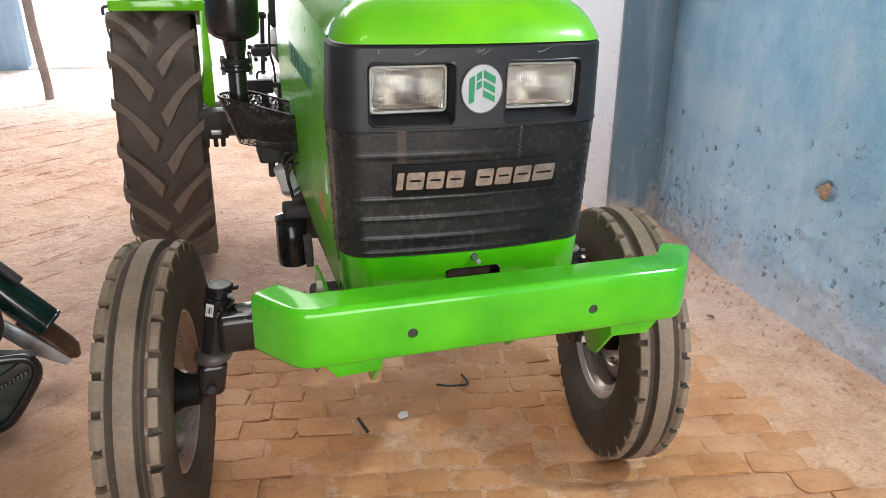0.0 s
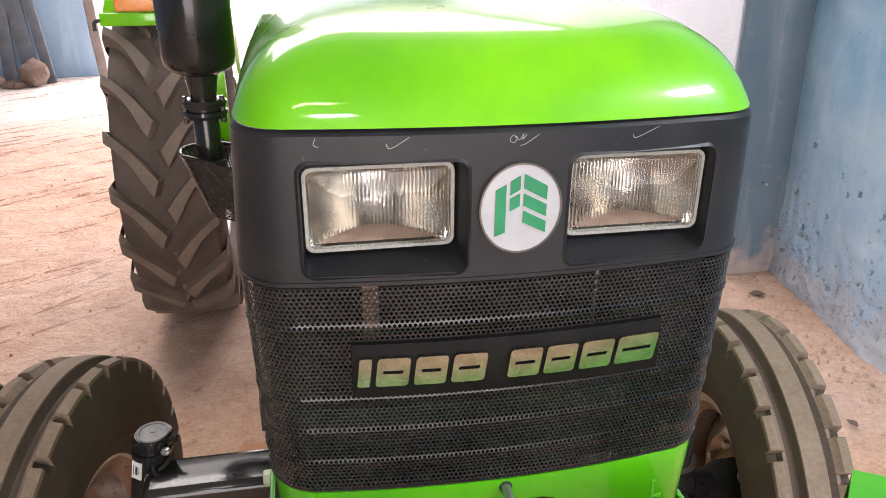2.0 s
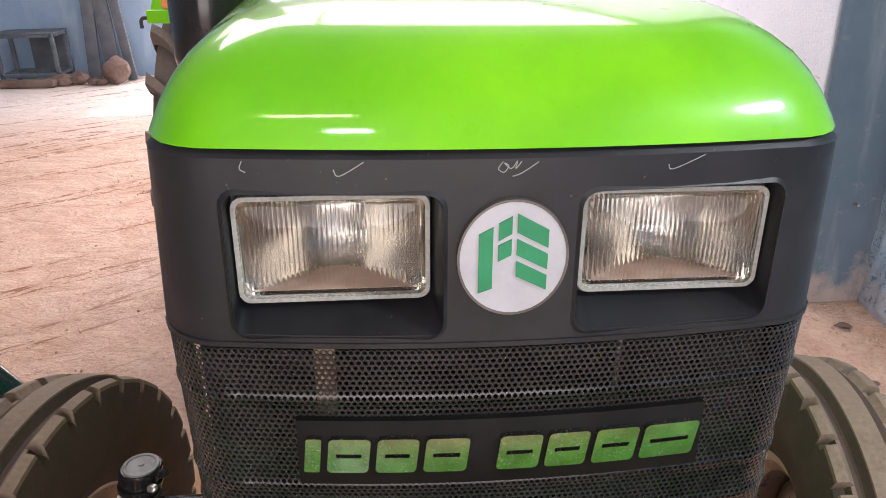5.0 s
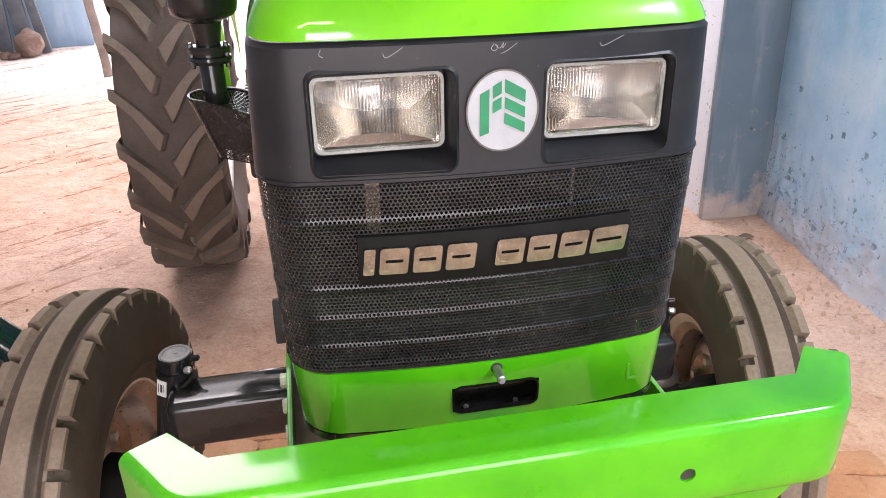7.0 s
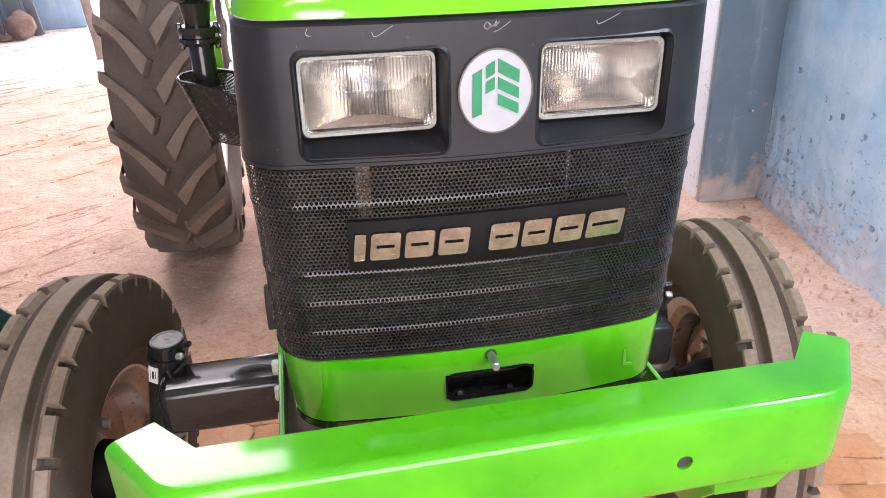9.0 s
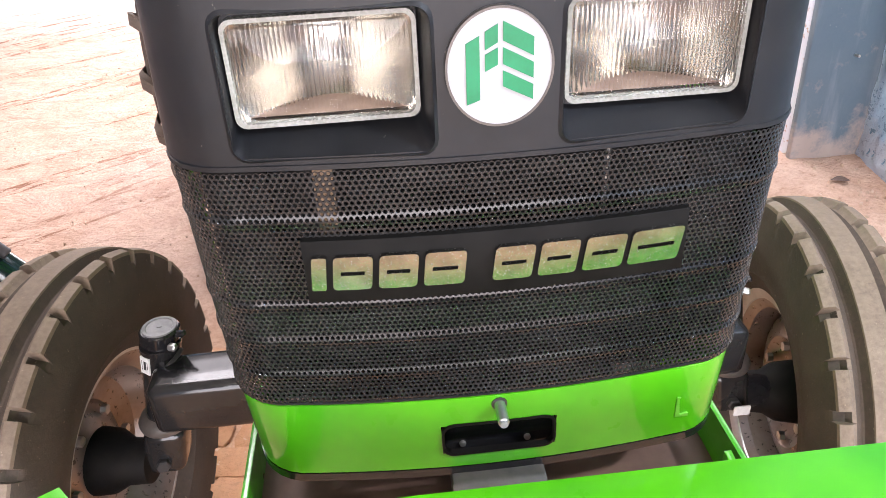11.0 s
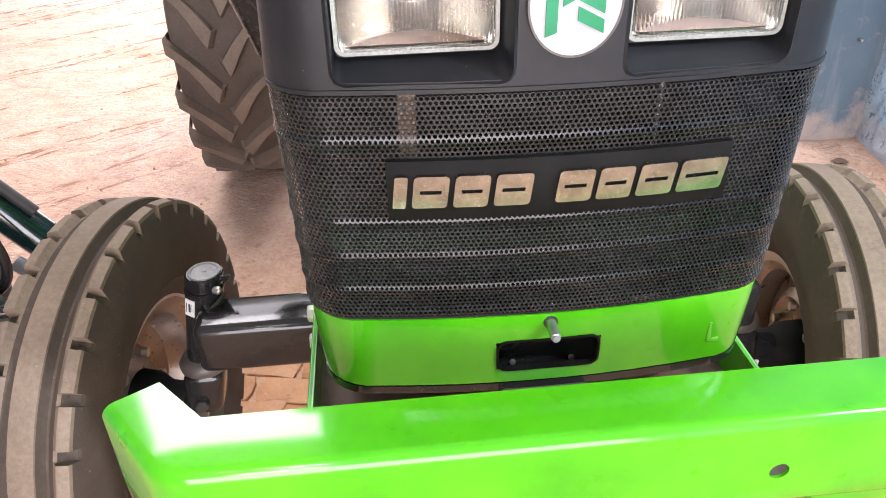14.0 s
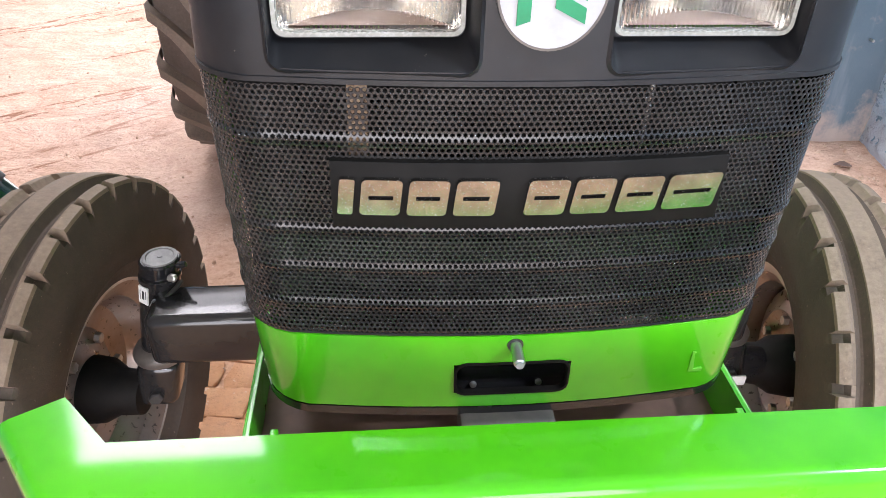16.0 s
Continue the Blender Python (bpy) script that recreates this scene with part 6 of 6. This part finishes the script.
def make_chip():
    bm = bmesh.new()
    rnd = random.Random(4)
    ring = []
    for k in range(22):
        q = 2 * math.pi * k / 22
        r = 0.040 * rnd.uniform(0.62, 1.2)
        ring.append(bm.verts.new((1.840, 0.966 + 1.1 * r * math.cos(q), 0.565 + 0.85 * r * math.sin(q))))
    deep = [bm.verts.new((1.835 + rnd.uniform(-0.004, 0.003), 0.966 + (v.co.y - 0.966) * 0.75, 0.565 + (v.co.z - 0.565) * 0.75)) for v in ring]
    for k in range(22):
        bm.faces.new((ring[k], ring[(k + 1) % 22], deep[(k + 1) % 22], deep[k]))
    c = bm.verts.new((1.833, 0.966, 0.565))
    for k in range(22):
        bm.faces.new((deep[k], deep[(k + 1) % 22], c))
    return bm


tagged(solo("plaster_chip", make_chip(), CHIP_TAN, "bare brown brick showing in a chipped hole", "patch", angle=20), kind="structure")


# rubble and dust along the foot of the wall, scattered grit
def scatter(name, label, count, area_, size, mat, seed):
    rnd = random.Random(seed)
    verts, faces = [], []
    for _ in range(count):
        x, y = rnd.uniform(*area_[0]), rnd.uniform(*area_[1])
        s = size * rnd.uniform(0.4, 1.3) ** 1.5
        base = len(verts)
        spin = rnd.uniform(0, 6.28)
        for k in range(5):
            a = spin + k * 1.2566
            verts.append((x + s * math.cos(a) * rnd.uniform(0.7, 1.2), y + s * math.sin(a) * rnd.uniform(0.7, 1.2), ground_z(x, y) - 0.008))
        for k in range(5):
            a = spin + k * 1.2566
            verts.append((x + 0.6 * s * math.cos(a) * rnd.uniform(0.7, 1.2), y + 0.6 * s * math.sin(a), ground_z(x, y) + s * rnd.uniform(0.25, 0.7)))
        faces.append(tuple(base + 5 + k for k in range(5)))
        for k in range(5):
            n = (k + 1) % 5
            faces.append((base + k, base + n, base + 5 + n, base + 5 + k))
    return tagged(new(name, from_data(name, verts, faces, mat, 20)), label, "rubble", kind="stuff")


GRIT = speckled("plaster_crumb", (0.36, 0.22, 0.14), (0.54, 0.40, 0.31), 14, (0.8, 0.95))
scatter("plaster_rubble", "crumbs of plaster and brick along the wall foot", 260, ((1.62, 1.83), (-0.6, 2.17)), 0.007, GRIT, 3)
scatter("floor_grit", "scattered grit and chips on the floor", 420, ((-2.6, 1.7), (0.6, 5.5)), 0.005, GRIT, 5)


def litter(pts, r, name, label):
    ob = solo(name, tube([(x, y, ground_z(x) + z) for x, y, z in pts], r, 6, None, 4), BLACK_DULL, label, "scrap")
    return ob


litter([(0.20, 0.93, 0.006), (0.24, 0.91, 0.006), (0.31, 0.90, 0.007), (0.315, 0.94, 0.006), (0.31, 0.97, 0.006)], 0.004, "wire_scrap", "bent scrap of wire on the paving")
litter([(-0.115, 0.80, 0.006), (-0.110, 0.76, 0.010), (-0.10, 0.72, 0.006)], 0.006, "wire_scrap", "bent scrap of wire on the paving")
paper = solo("paper_scrap", prism([(0, 0), (0.03, 0.008), (0.035, 0.03), (0.012, 0.036), (-0.004, 0.02)], 0.0, 0.004, 'Z'), LABEL_WHITE, "torn scrap of pale paper on the paving", "paper")
paper.matrix_world = pose(0.02, 0.76, ground_z(0.02) + 0.006)


def dry_leaf(x, y, size, turn):
    bm = bmesh.new()
    rows = []
    for k in range(6):
        t = k / 5
        w = size * 0.32 * math.sin(math.pi * min(0.97, t + 0.03))
        rows.append([(t * size, s * w, 0.006 + 0.25 * abs(s) * w + 0.05 * size * math.sin(3 * t)) for s in (-1, 0, 1)])
    leaf = solo("dry_leaf", loft(rows), STONE, "curled dry brown leaf on the dusty floor", "leaf", "dry leaves by the wall")
    leaf.modifiers.new("thickness", 'SOLIDIFY').thickness = 0.0015
    leaf.matrix_world = pose(x, y, ground_z(x, y), 0, LEAN, turn)
    return leaf


for x, y, size, turn in ((1.74, 1.98, 0.07, 160), (1.60, 1.62, 0.05, 40), (1.52, 1.10, 0.045, 100)):
    dry_leaf(x, y, size, turn)


# ---------------------------------------------------------------- paving bricks, the nearest 300
def make_brick(seed):
    """A worn hand-made brick: uneven outline, crumbled edge."""
    rnd = random.Random(seed)
    bm = bmesh.new()
    L, W, H = 0.186, 0.097, 0.03
    o = []
    for (x0, y0), (x1, y1), n in (((-L / 2, -W / 2), (L / 2, -W / 2), 5), ((L / 2, -W / 2), (L / 2, W / 2), 3), ((L / 2, W / 2), (-L / 2, W / 2), 5), ((-L / 2, W / 2), (-L / 2, -W / 2), 3)):
        for k in range(n):
            t = k / n
            j = 0.004 if k else 0.007
            pull = (1 - rnd.uniform(0, 0.09)) if k == 0 else 1
            o.append(((x0 + (x1 - x0) * t) * pull + rnd.uniform(-j, j), (y0 + (y1 - y0) * t) * pull + rnd.uniform(-j, j)))
    low = [bm.verts.new((x, y, -H)) for x, y in o]
    mid = [bm.verts.new((x, y, -0.005)) for x, y in o]
    top = [bm.verts.new((x * (1 - rnd.uniform(0.004, 0.014) / L * 2), y * (1 - rnd.uniform(0.004, 0.014) / W * 2), rnd.uniform(-0.002, 0.001))) for x, y in o]
    n = len(o)
    for a, b in ((low, mid), (mid, top)):
        for k in range(n):
            bm.faces.new((a[k], a[(k + 1) % n], b[(k + 1) % n], b[k]))
    c = bm.verts.new((0, 0, rnd.uniform(0.0, 0.002)))
    for k in range(n):
        bm.faces.new((top[k], top[(k + 1) % n], c))
    return mesh_of(bm, "brick", BRICK, 50)


BRICKS = [make_brick(k) for k in range(9)]
rnd = random.Random(11)
TURN_B = -11.0
count = 0
for row in range(-16, 34):
    for col in range(-14, 20):
        u, v = (col + 0.5 * (row % 2) + rnd.uniform(-0.04, 0.04)) * 0.190, row * 0.100
        c, s = math.cos(radians(TURN_B)), math.sin(radians(TURN_B))
        x, y = 0.3 + u * c - v * s, 0.5 + u * s + v * c
        if not (-0.75 < x < 1.30 and -0.45 < y < 1.35) or count >= 300:
            continue
        count += 1
        ob = new("brick", BRICKS[rnd.randrange(9)])
        ob.parent = floor
        ob.matrix_local = pose(x, y, ground_z(x) + rnd.uniform(-0.006, 0.001), rnd.uniform(-0.8, 0.8), LEAN + rnd.uniform(-0.6, 0.6), TURN_B + rnd.uniform(-2.2, 2.2) + (180 if rnd.random() < 0.5 else 0))
